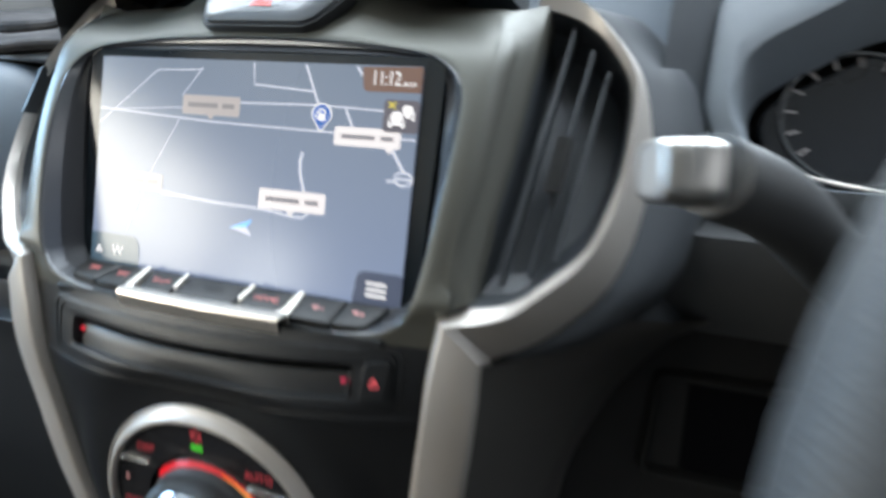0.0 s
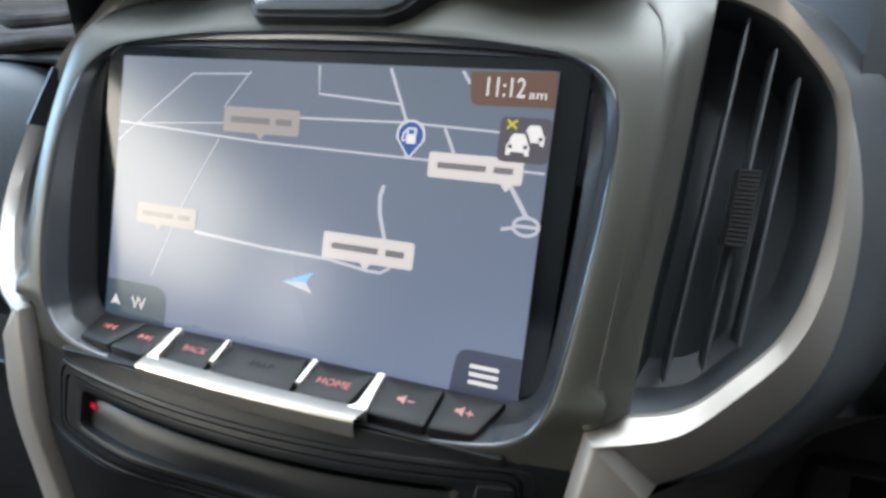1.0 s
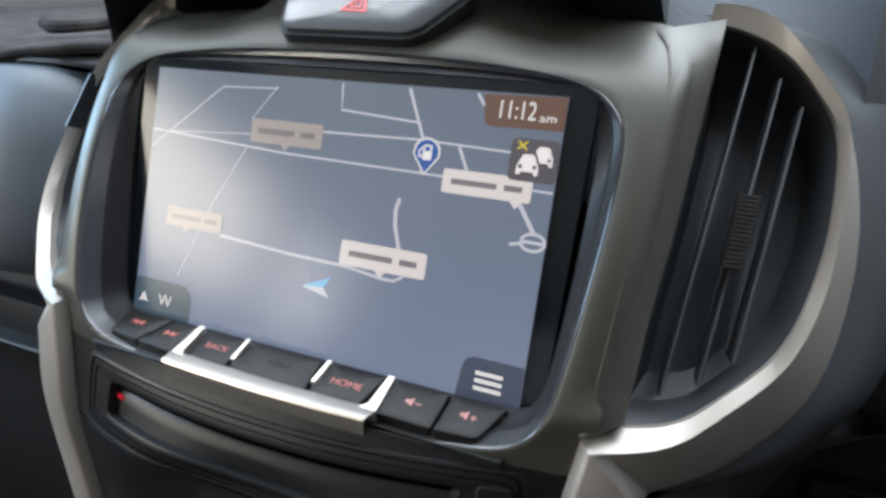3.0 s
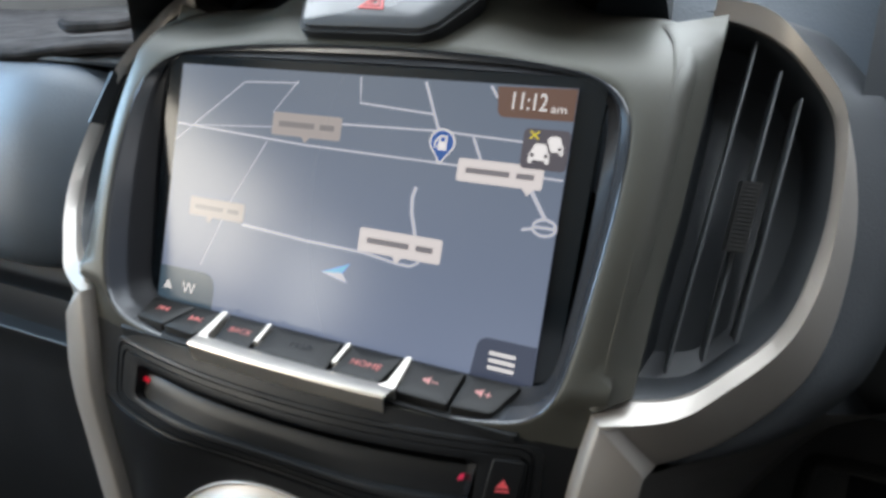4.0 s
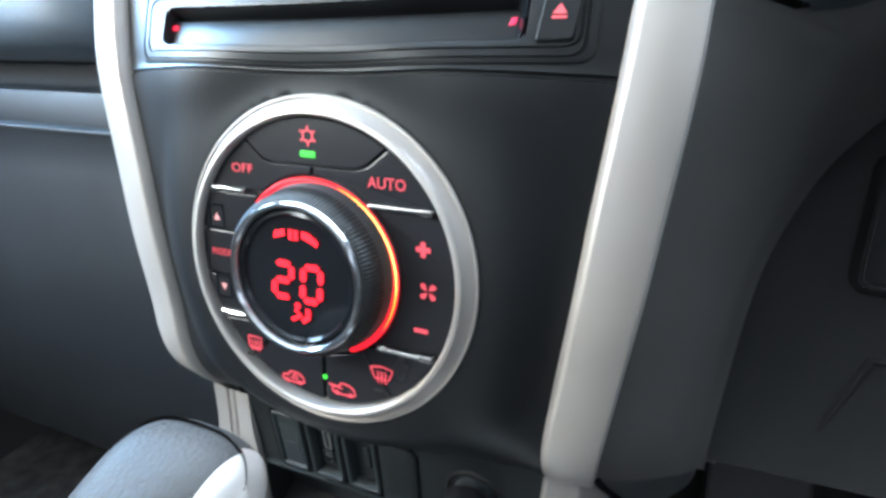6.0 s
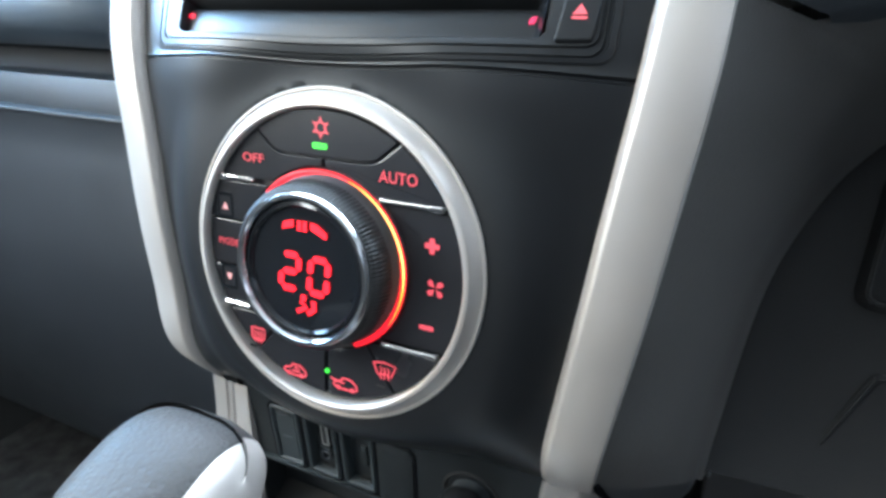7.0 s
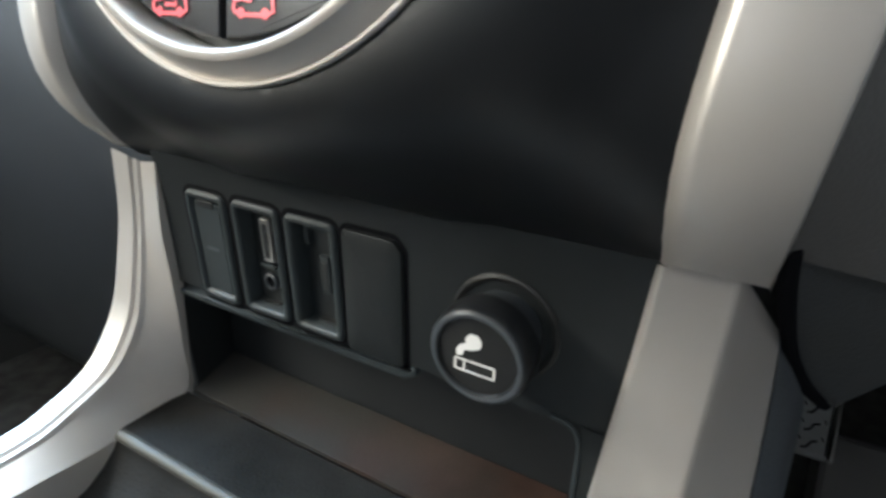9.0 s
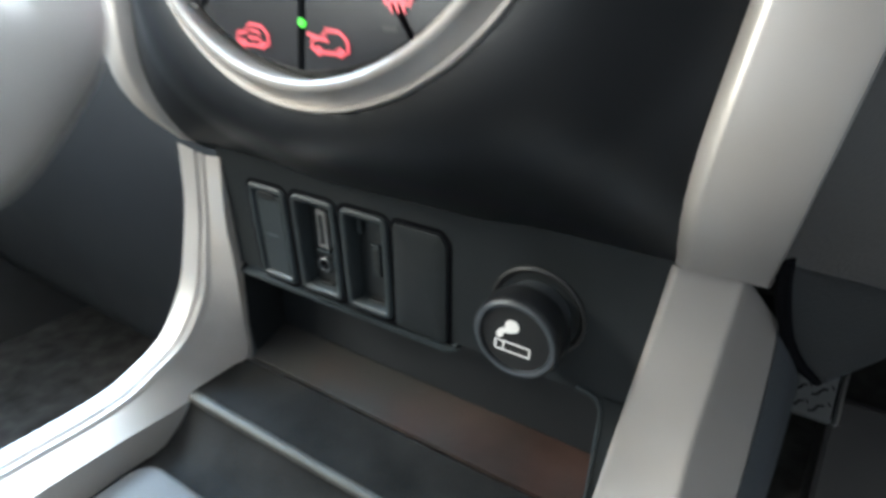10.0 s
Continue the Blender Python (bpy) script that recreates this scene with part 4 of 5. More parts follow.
part("slot_cheek", skin([[bent(*q) for q in row] for row in ([(77.6, 8.0, 0.4), (72.6, 7.4, -5.6)], [(76.0, -6.2, 0.4), (71.6, -5.8, -5.6)])], False), GLOSS, player)
part("indicator", block(bent, [(71.0, -0.6), (72.8, -0.2), (73.3, 2.0), (71.6, 1.6)], -6, -3.2, 0.2), glow("pink_lamp", (1.0, 0.05, 0.14), 0.75), player, "small pink-red lamp")
eject = part("eject_key", block(bent, rounded([(80.4, -8.0), (92.0, -7.6), (94.0, 10.0), (82.6, 10.2)], 1.6, 3), -2, 1.5, 0.8), PANEL, player)
ej = plate(bent, [(85.0, 0.2), (89.4, 0.2), (87.2, 3.4)], 1.75)
plate(bent, [(85.0, -1.2), (89.4, -1.2), (89.4, -0.4), (85.0, -0.4)], 1.75, ej)
part("eject_symbol", ej, glow("eject_red", (1.0, 0.14, 0.16), 0.6), eject)

# ---- climate control ----
climate = thing("climate_control", "round climate control with silver ring, central dial and red-lit keys", "climate control")
CX, CV = 0.5, 0.0
part("ring", lathe(CLIM, CX + 1.6, CV - 0.7, [(66.4, -8), (66.2, -1.0), (65.8, -0.5), (65.2, -0.5), (64.8, -1.2), (64.4, -1.0), (61.6, 2.3), (61.2, 3.1), (60.4, 3.5), (59.6, 3.5), (59.0, 3.0), (58.6, 2.0), (58.5, -7)], 96), SILVER, climate, "satin silver ring")


def KEYC(u, v, w=0.0):
    """The plane of the keys inside the ring."""
    return CLIM(0.986 * u - 0.034 * v + 1.3, 0.965 * v, w)


part("key_bed", lathe(KEYC, CX, CV, [(59, -2.0), (20, -2.4)], 64), BLACK, climate)


def poly_key(name, pts, rad=0.5, high=0.0):
    return part(name, block(KEYC, rounded(pts, rad, 2), -3, high, 0.5), PIANO, climate)


def arc_pts(r, a0, a1, n=12):
    return [(CX + r * math.cos(radians(a0 + (a1 - a0) * i / n)), CV + r * math.sin(radians(a0 + (a1 - a0) * i / n))) for i in range(n + 1)]


R_IN, R_OUT = 37.2, 59.6
TICK_U, TICK_D = 28.2, -29.0
a_ru = math.degrees(math.asin(TICK_U / R_OUT))
a_ri = math.degrees(math.asin(min(1, TICK_U / R_IN)))
# the crown key with the snowflake
key_snow = poly_key("key_air_conditioning", arc_pts(R_OUT - 0.3, 57, 122, 14) + [(-22.4, 42.6), (-18, 41.4), (19, 41.4), (24.0, 42.6)], 0.4, 0.5)
key_off = poly_key("key_off", arc_pts(R_OUT - 0.3, 123, 180 - a_ru - 0.8, 10) + arc_pts(R_IN + 0.3, 180 - a_ri - 1, 91, 12) + [(CX - 0.4, 40.6), (-18.2, 40.6), (-22.9, 41.9)], 0.3)
key_auto = poly_key("key_auto", arc_pts(R_OUT - 0.3, 56, a_ru + 0.8, 10) + arc_pts(R_IN + 0.3, a_ri + 1, 89, 12) + [(CX + 0.4, 40.6), (19.2, 40.6), (24.5, 41.9)], 0.3)
key_fan = poly_key("key_fan", arc_pts(R_OUT - 0.3, a_ru - 2.2, -math.degrees(math.asin(-TICK_D / R_OUT)) + 2.0, 20) + arc_pts(R_IN + 0.3, -math.degrees(math.asin(-TICK_D / R_IN)) + 3, a_ri - 3, 20), 0.3)
for nm, v0, v1, hi in (("key_mode_up", 10, 26.6, 0.3), ("key_mode", -10.4, 9.2, 0.0), ("key_mode_down", -27.6, -11.2, 0.3)):
    outr = [(-math.sqrt((R_OUT - 0.4) ** 2 - v * v) + CX, v) for v in (v0, (v0 + v1) / 2, v1)]
    innr = [(-math.sqrt(max(R_IN ** 2 - v * v, 20)) - 0.5 + CX, v) for v in (v1, (v0 + v1) / 2, v0)]
    k = poly_key(nm, outr[::-1] + innr[::-1], 0.3, hi)
    if nm == "key_mode":
        part("key_label", lettering("MODE", KEYC, -48.5, -0.6, 2.9, 0.2, 10.5), DIMRED, k)
    else:
        up = 1 if nm.endswith("up") else -1
        cv0 = 15.0 * up + (0.5 if up > 0 else -1.5)
        well = rect(-53.5, cv0 - 5.6, -44.8, cv0 + 5.6, 0.8, 2)
        part("key_well", skin([[KEYC(u, v, 0.42) for u, v in well], [KEYC(u, v, 0.42) for u, v in inset(well, 0.7)], [KEYC(u, v, 0.35) for u, v in inset(well, 1.4)]]), GLOSS, k)
        part("key_symbol", plate(KEYC, [(-50.6, cv0 - 1.6 * up), (-47.4, cv0 - 1.6 * up), (-49, cv0 + 1.6 * up)], 0.5), PINK, k)
bot = -math.degrees(math.asin(-TICK_D / R_OUT)) - 2.2
key_rear = poly_key("key_rear_demist", arc_pts(R_OUT - 0.3, 180 - bot, 232, 10) + arc_pts(R_IN + 0.3, 234, 180 + 54, 4), 0.3)
key_recirc = poly_key("key_recirculate", arc_pts(R_OUT - 0.3, 233, 269.2, 10) + arc_pts(R_IN + 0.3, 268.8, 236, 8), 0.3)
key_fresh = poly_key("key_fresh_air", arc_pts(R_OUT - 0.3, 270.8, 302, 10) + arc_pts(R_IN + 0.3, 300, 271.2, 8), 0.3)
key_front = poly_key("key_front_demist", arc_pts(R_OUT - 0.3, 303, 360 + bot, 10) + arc_pts(R_IN + 0.3, 360 - 54, 301, 4), 0.3)
for u0, u1, v in ((-52.0, -32.5, TICK_U), (25.5, 51.6, TICK_U), (-51.5, -37.5, TICK_D + 1), (27, 50.8, TICK_D)):
    stick = [(u0, v - 0.8), (u1, v - 0.8), (u1, v + 0.8), (u0, v + 0.8)]
    part("chrome_divider", block(KEYC, rounded(stick, 0.5, 2), -2, 1.6, 0.5), CHROME, climate)
    end = u0 if u0 < 0 else u1 - 5.5
    part("chrome_divider", block(KEYC, rect(end, v - 1.5, end + 5.5, v + 1.2, 0.6, 2), -2, 1.75, 0.6), SMOKED, climate)


def clim_text(text, u, v, h, width, parent, mat=DIMRED):
    part("key_label", lettering(text, KEYC, u, v, h, 0.75, width), mat, parent)


clim_text("OFF", -32.6, 37.4, 3.6, 10.5, key_off)
clim_text("AUTO", 33.2, 37.0, 4.2, 15.5, key_auto)
snow = bmesh.new()
for i in range(6):
    a = radians(30 + 60 * i)
    d, e = (math.cos(a), math.sin(a)), (math.cos(a + radians(60)), math.sin(a + radians(60)))
    c0, v0 = 0.2, 52.4
    ribbon(KEYC, [(c0 + 2.0 * d[0], v0 + 2.0 * d[1]), (c0 + 3.9 * d[0], v0 + 3.9 * d[1])], 0.8, 0.75, snow)
    ribbon(KEYC, [(c0 + 2.4 * d[0], v0 + 2.4 * d[1]), (c0 + 2.4 * e[0], v0 + 2.4 * e[1])], 0.8, 0.75, snow)
part("key_symbol", snow, DIMRED, key_snow)
part("lamp", block(KEYC, rect(-3.6, 44.4, 2.8, 46.6, 0.4, 2), 0, 0.9, 0.2), GREEN, key_snow, "green lamp")
plus = plate(KEYC, rect(44.2, 13.2, 50.0, 15.2, 0.2, 1), 0.4)
plate(KEYC, rect(46.1, 11.3, 48.1, 17.1, 0.2, 1), 0.45, plus)
part("key_symbol", plus, DIMRED, key_fan)
part("key_symbol", plate(KEYC, rect(42.8, -18.9, 48.6, -17.1, 0.2, 1), 0.4), DIMRED, key_fan)
blades = bmesh.new()
for i in range(4):
    a = radians(45 + 90 * i)
    pts = [(48.8 + 3.9 * math.cos(a + t) * f, -1.8 + 3.9 * math.sin(a + t) * f) for t, f in ((0, 0.12), (-0.42, 0.75), (-0.25, 1.0), (0.15, 1.0), (0.42, 0.7))]
    plate(KEYC, pts, 0.4, blades)
part("key_symbol", blades, DIMRED, key_fan)


def demist(cu, cv, parent, fan_shape):
    if fan_shape:
        o = [(cu - 5, cv + 2.6), (cu, cv + 3.6), (cu + 5, cv + 2.6), (cu + 3, cv - 2.2), (cu, cv - 1.4), (cu - 3, cv - 2.2), (cu - 5, cv + 2.6)]
    else:
        o = [(cu - 3.4, cv + 2.8), (cu + 3.4, cv + 2.8), (cu + 3.4, cv - 1.6), (cu + 2.4, cv - 2.6), (cu - 2.4, cv - 2.6), (cu - 3.4, cv - 1.6), (cu - 3.4, cv + 2.8)]
    bm = ribbon(KEYC, o, 0.75, 0.4)
    for du in (-1.7, 0, 1.7):
        ribbon(KEYC, [(cu + du + 0.3, cv - 3.8), (cu + du - 0.3, cv - 2), (cu + du + 0.3, cv - 0.4), (cu + du - 0.2, cv + 1.4)], 0.7, 0.45, bm)
    part("key_symbol", bm, DIMRED, parent)


demist(-34.9, -40.4, key_rear, False)
demist(28.1, -40.8, key_front, True)


def car_side(cu, cv, parent, through_arrow):
    o = [(cu - 5.5, cv - 1.4), (cu - 5.2, cv + 0.5), (cu - 2.5, cv + 0.9), (cu - 1, cv + 2.8), (cu + 2.8, cv + 2.6), (cu + 5.2, cv + 0.8), (cu + 5.5, cv - 1.4), (cu + 3.9, cv - 2.2), (cu - 3.6, cv - 2.2), (cu - 5.5, cv - 1.4)]
    bm = ribbon(KEYC, o, 0.85, 0.4)
    for du in (-3.3, 3.3):
        plate(KEYC, disc(cu + du, cv - 1.9, 1.1, 10), 0.44, bm)
    ribbon(KEYC, [(cu - 7, cv + 1.6), (cu - 0.5, cv + 0.4)] if through_arrow else [(cu - 1.5, cv - 0.4), (cu + 2.2, cv - 0.4), (cu + 2.2, cv + 1.2), (cu - 0.6, cv + 1.2)], 0.8, 0.45, bm)
    part("key_symbol", bm, DIMRED, parent)


car_side(-15.6, -52.6, key_recirc, False)
car_side(9.7, -52.3, key_fresh, True)
part("lamp", block(KEYC, disc(0.8, -48.4, 1.0, 12), 0, 0.5, 0.2), GREEN, key_fresh, "green lamp")
for u, v in ((-38, -46.5), (26.5, -48)):
    part("lamp_window", plate(KEYC, rect(u - 2, v - 0.5, u + 2, v + 0.5, 0.2, 1), 0.4), BUTTON, climate)

def DIALC(u, v, w=0.0):
    """The dial's own frame, a little right of the keys' middle."""
    return CLIM(0.985 * u + 1.9, 0.985 * v, 1.08 * w)


# dial
dial = part("dial", lathe(DIALC, CX, CV, [(36.9, -8.5), (36.5, -2.2), (35.6, 0.2), (34.0, 2.0), (33.2, 5.0), (32.2, 10.5), (31.2, 13.0), (30.0, 14.3), (28.6, 14.6)], 80), SOFT, climate, "rubbery black turning dial")
part("grip_ribs", skin([[DIALC(CX + (r + 0.32 * (i % 2)) * math.cos(2 * math.pi * i / 260), CV + (r + 0.32 * (i % 2)) * math.sin(2 * math.pi * i / 260), w) for i in range(260)] for r, w in ((33.0, 6.2), (32.2, 10.8), (31.2, 13.2), (30.1, 14.5))]), BUTTON, dial, "finely ribbed grip", smooth=10)
part("dial_ring", lathe(DIALC, CX, CV, [(29.9, 13.8), (29.6, 15.1), (28.7, 16.1), (27.6, 16.1), (26.7, 15.1), (26.3, 12.8)], 80), SMOKED, dial, "smoked chrome ring")
part("dial_window", lathe(DIALC, CX, CV, [(26.6, 13.0), (12, 13.3), (0.01, 13.4)], 64), GLOSS, dial, "gloss black display window")
part("dial_glass_edge", lathe(DIALC, CX, CV, [(26.5, 13.1), (25.8, 14.3), (24.6, 14.5), (23.8, 13.9), (23.5, 13.05)], 72), GLOSS, dial, "dark glass edge inside the ring")
# glow round the dial, brightest towards the upper right
N_ARC = 40
ring_mat = bpy.data.materials.new("hot_light_guide")
ring_mat.use_nodes = True
nt = ring_mat.node_tree
bs = nt.nodes["Principled BSDF"]
geo, ramp = nt.nodes.new("ShaderNodeTexCoord"), nt.nodes.new("ShaderNodeValToRGB")
aim = nt.nodes.new("ShaderNodeVectorMath")
aim.operation = "DOT_PRODUCT"
aim.inputs[1].default_value = (1.0, 0.0, 0.6)
rng = nt.nodes.new("ShaderNodeMapRange")
rng.inputs["From Min"].default_value, rng.inputs["From Max"].default_value = -0.137 - 0.012, -0.137 + 0.041
nt.links.new(geo.outputs["Object"], aim.inputs[0])
nt.links.new(aim.outputs["Value"], rng.inputs["Value"])
nt.links.new(rng.outputs["Result"], ramp.inputs["Fac"])
ramp.color_ramp.elements[0].color = (1.2, 0.02, 0.012, 1)
ramp.color_ramp.elements[1].color = (2.6, 1.2, 0.25, 1)
for spot, tone in ((0.5, (1.4, 0.06, 0.012, 1)), (0.85, (2.2, 0.5, 0.03, 1))):
    mid = ramp.color_ramp.elements.new(spot)
    mid.color = tone
nt.links.new(ramp.outputs["Color"], bs.inputs["Emission Color"])
bs.inputs["Emission Strength"].default_value = 1.0
bs.inputs["Base Color"].default_value = (0.2, 0.01, 0.01, 1)
bs.inputs["Roughness"].default_value = 0.2
loops = []
for i in range(N_ARC + 1):
    a = radians(138 + (-66 - 138) * i / N_ARC)
    loops.append([KEYC(CX + r * math.cos(a), CV + r * math.sin(a), w) for r, w in ((33.9, 1.6), (34.6, 1.9), (36.0, 1.7), (36.7, 0.6))])
guide = part("light_guide", skin(loops, False), glow("red_light_guide", (1.0, 0.010, 0.02), 0.9), climate, "red glowing arc beside the dial")
loops = []
for i in range(31):
    a = radians(70 - 104 * i / 30)
    thin = 0.08 + 0.26 * math.sin(math.pi * i / 30) ** 0.6
    loops.append([KEYC(CX + r * math.cos(a), CV + r * math.sin(a), w) for r, w in ((36.0 - thin, 1.85), (36.0, 2.0), (36.0 + thin, 1.5))])
part("hot_streak", skin(loops, False), ring_mat, guide, "yellow-hot streak of the lamp")


# seven-bar digits and symbols in the dial's window
def seven(cu, cv, bars, w=7.0, h=12.4, t=2.0, slant=0.08):
    spots = {"a": ((-1, 1), (1, 1)), "b": ((1, 1), (1, 0)), "c": ((1, 0), (1, -1)), "d": ((-1, -1), (1, -1)), "e": ((-1, 0), (-1, -1)), "f": ((-1, 1), (-1, 0)), "g": ((-1, 0), (1, 0))}
    for b in bars:
        (x0, y0), (x1, y1) = spots[b]
        p0 = Vector((cu + x0 * w / 2 + slant * y0 * h / 2, cv + y0 * h / 2))
        p1 = Vector((cu + x1 * w / 2 + slant * y1 * h / 2, cv + y1 * h / 2))
        d = (p1 - p0).normalized()
        nrm = Vector((-d.y, d.x)) * t / 2
        p0, p1 = p0 + d * 0.5, p1 - d * 0.5
        pts = [p0, p0 + d * t * 0.4 + nrm, p1 - d * t * 0.4 + nrm, p1, p1 - d * t * 0.4 - nrm, p0 + d * t * 0.4 - nrm]
        part("digit_bar", plate(DIALC, [(q.x, q.y) for q in pts], 13.9), HOT, dial)


seven(-5.0, -1.2, "abged", 7.6, 13.2, 2.5)
seven(7.9, -1.2, "abcdef", 7.6, 13.2, 2.5)
blow = bmesh.new()
for pts in ([(-8.4, 14.8), (-7.8, 17.6), (-3.4, 18.8), (-3.2, 16.2)], [(-1.6, 15.0), (-1.5, 18.8), (0.1, 18.8), (0.1, 15.0)], [(0.8, 15.0), (0.8, 18.8), (2.6, 18.8), (2.6, 15.0)], [(4.2, 16.2), (4.2, 18.8), (7.4, 18.2), (11.4, 15.6), (11.0, 13.4)]):
    plate(DIALC, pts, 13.9, blow)
part("fan_bars", blow, HOT, dial)
seat = ribbon(DIALC, [(0.0, -12.2), (2.6, -14.2), (-1.6, -16.6)], 1.7, 13.9)
ribbon(DIALC, [(5.8, -11.2), (6.0, -14.6), (3.2, -16.6)], 2.1, 13.9, seat)
plate(DIALC, disc(1.2, -10.6, 1.3, 12), 13.9, seat)
part("airflow_symbol", seat, HOT, dial)


# ---- sockets under the climate control ----
def socket_frame(u0, u1, v0, v1, name, label, category, depth):
    ob = thing(name, label, category, "inserts of the socket panel")
    o = rounded([(u0, v0), (u1, v0), (u1, v1), (u0, v1)], 3.9, 6)
    steps = [(-0.1, -1.5), (0.15, 0.3), (0.45, 0.9), (1.0, 1.3), (1.9, 1.35), (2.5, 1.0), (2.9, 0.3), (3.5, -depth)]
    part("frame", skin([[PORT(u, v, w) for u, v in inset(o, d)] for d, w in steps]), SOCKET, ob)
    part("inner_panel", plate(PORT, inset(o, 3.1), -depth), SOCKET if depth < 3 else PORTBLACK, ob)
    part("gap", skin([[PORT(u, v, w) for u, v in inset(o, d)] for d, w in ((-1.5, 0.1), (0.2, 0.08), (0.4, -1.0))]), GAP, ob)
    return ob


s1 = socket_frame(-61, -41.5, -42.0, -1.5, "socket_cover", "dark grey closed socket cover with finger notch", "socket cover", 0.6)
part("flap", block(PORT, rect(-57.4, -38.4, -45.0, -5.2, 1.4), -0.6, 0.4, 0.5), SOCKET, s1)
part("notch", block(PORT, rect(-55.5, -7.0, -47.5, -4.6, 0.8, 2), -0.8, 0.9, 0.3), GROOVE, s1)
part("worn_print", plate(PORT, rect(-54.5, -22.6, -48.5, -21.4, 0.3, 1), 0.5), VANE, s1)
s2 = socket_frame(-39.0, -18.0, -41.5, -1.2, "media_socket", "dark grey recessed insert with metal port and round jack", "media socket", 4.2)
part("port", block(PORT, rect(-30.6, -22.5, -26.0, -7.5, 0.5, 2), -6, -2.4, 0.3), METAL, s2, "bare metal port")
part("port_tongue", block(PORT, rect(-29.4, -21.0, -27.4, -9, 0.2, 1), -6, -2.1, 0.2), BLACK, s2)
part("jack", lathe(PORT, -29.6, -30.5, [(3.3, -5), (3.2, -3.0), (2.7, -2.6), (2.2, -2.8), (2.0, -7)], 24), VANE, s2, "round grey jack")
part("jack_hole", lathe(PORT, -29.6, -30.5, [(2.05, -3.6), (0.01, -3.7)], 20), GAP, s2)
part("clip_slot", block(PORT, rect(-33.0, -39.0, -26, -37.6, 0.3, 1), -8, -2.2, 0.2), GROOVE, s2)
part("bridge", block(PORT, rect(-32.0, -24.8, -25.6, -23.4, 0.3, 1), -5, -2.0, 0.3), SOCKET, s2)
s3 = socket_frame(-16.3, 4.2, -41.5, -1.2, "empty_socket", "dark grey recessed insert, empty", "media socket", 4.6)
part("port", block(PORT, rect(-6.8, -28.0, -3.2, -15, 0.5, 2), -6, -3.2, 0.3), SOCKET, s3)
part("port_mouth", block(PORT, rect(-5.9, -26.5, -4.2, -17, 0.3, 2), -4, -3.0, 0.1), GROOVE, s3)
part("clip", block(PORT, rect(-11.5, -6.4, 1.0, -4.6, 0.3, 1), -5, -2.4, 0.3), SOCKET, s3)
part("clip", block(PORT, rect(-11.5, -12, -10.0, -6.4, 0.3, 1), -5, -2.4, 0.3), SOCKET, s3)
part("clip_slot", block(PORT, rect(-9.0, -39.4, -1.4, -37.6, 0.3, 1), -8, -2.2, 0.2), GROOVE, s3)
s4 = thing("blank_cover", "plain black blank cover with clipped upper corner", "blank cover", "inserts of the socket panel")
BL = rounded([(5.6, -42.2), (26.4, -42.2), (26.8, -4.6), (24.2, -1.4), (6.4, -1.4)], [2.6, 2.6, 2.2, 2.2, 2.6], 5)
part("cover", block(PORT, BL, -2, 1.5, 1.0, crown=0.5), PORTBLACK, s4)
part("gap", skin([[PORT(u, v, w) for u, v in inset(BL, d)] for d, w in ((-1.5, 0.12), (0.2, 0.1), (0.5, -1.0))]), GAP, s4)
part("lip", block(PORT, rounded([(-75, -46.0), (26.5, -46.0), (30.4, -43.4), (30.4, -40.6), (29.0, -40.6), (25.6, -43.7), (-75, -43.7)], [0.8, 2, 2, 0.6, 0.6, 1.5, 0.8], 3), -3, 1.1, 0.9), SOCKET, dash, "rounded lip over the tray")

# ---- cigarette lighter ----
lighter = thing("cigarette_lighter", "black pop-out cigarette lighter with white printed symbol", "cigarette lighter")
LU, LV = 56.8, -18.0
part("collar", lathe(PORT, LU, LV, [(15.0, -1), (14.8, 0.5), (14.0, 1.0), (13.0, 0.6), (12.2, -1), (11.6, -3)], 48), BUTTON, lighter)
part("stem", lathe(PORT, LU, LV, [(10.2, -12), (10.2, 3), (10.8, 5), (11.2, 6.6)], 48), VANE, lighter)
knob = part("knob", lathe(PORT, LU, LV, [(11.6, 5.6), (12.4, 6.6), (12.8, 8.4), (12.8, 13.6), (12.6, 14.8), (12.0, 15.7), (11.1, 15.9), (10.3, 15.4), (10.0, 14.6)], 56), PANEL, lighter)
part("knob_edge", lathe(PORT, LU, LV, [(12.2, 15.45), (11.7, 15.95), (11.1, 16.05), (10.6, 15.85)], 56), VANE, knob, "worn grey rim")
part("knob_face", lathe(PORT, LU, LV, [(10.1, 14.8), (5, 15.0), (0.01, 15.1)], 40), BUTTON, knob)
sym = bmesh.new()
SW = 15.25
o = [(LU - 5.6, LV - 4.6), (LU + 4.6, LV - 4.6), (LU + 4.6, LV - 1.6), (LU - 5.6, LV - 1.6), (LU - 5.6, LV - 4.6)]
ribbon(PORT, o[:2], 0.55, SW, sym), ribbon(PORT, o[1:3], 0.55, SW, sym), ribbon(PORT, o[2:4], 0.55, SW, sym), ribbon(PORT, o[3:5], 0.55, SW, sym)
ribbon(PORT, [(LU - 3.2, LV - 4.6), (LU - 3.2, LV - 1.6)], 0.5, SW, sym)
plate(PORT, [(LU - 5.2, LV - 0.9), (LU - 3.6, LV - 0.4), (LU - 3.1, LV + 1.2), (LU - 1.0, LV + 1.6), (LU + 0.9, LV + 2.6), (LU + 1.4, LV + 4.4), (LU + 0.4, LV + 6.0), (LU - 1.6, LV + 6.1), (LU - 2.9, LV + 4.8), (LU - 2.9, LV + 3.1), (LU - 4.4, LV + 2.4), (LU - 5.4, LV + 0.8)][::-1], SW, sym)
part("symbol", sym, WHITEPRINT, knob, "white cigarette symbol")

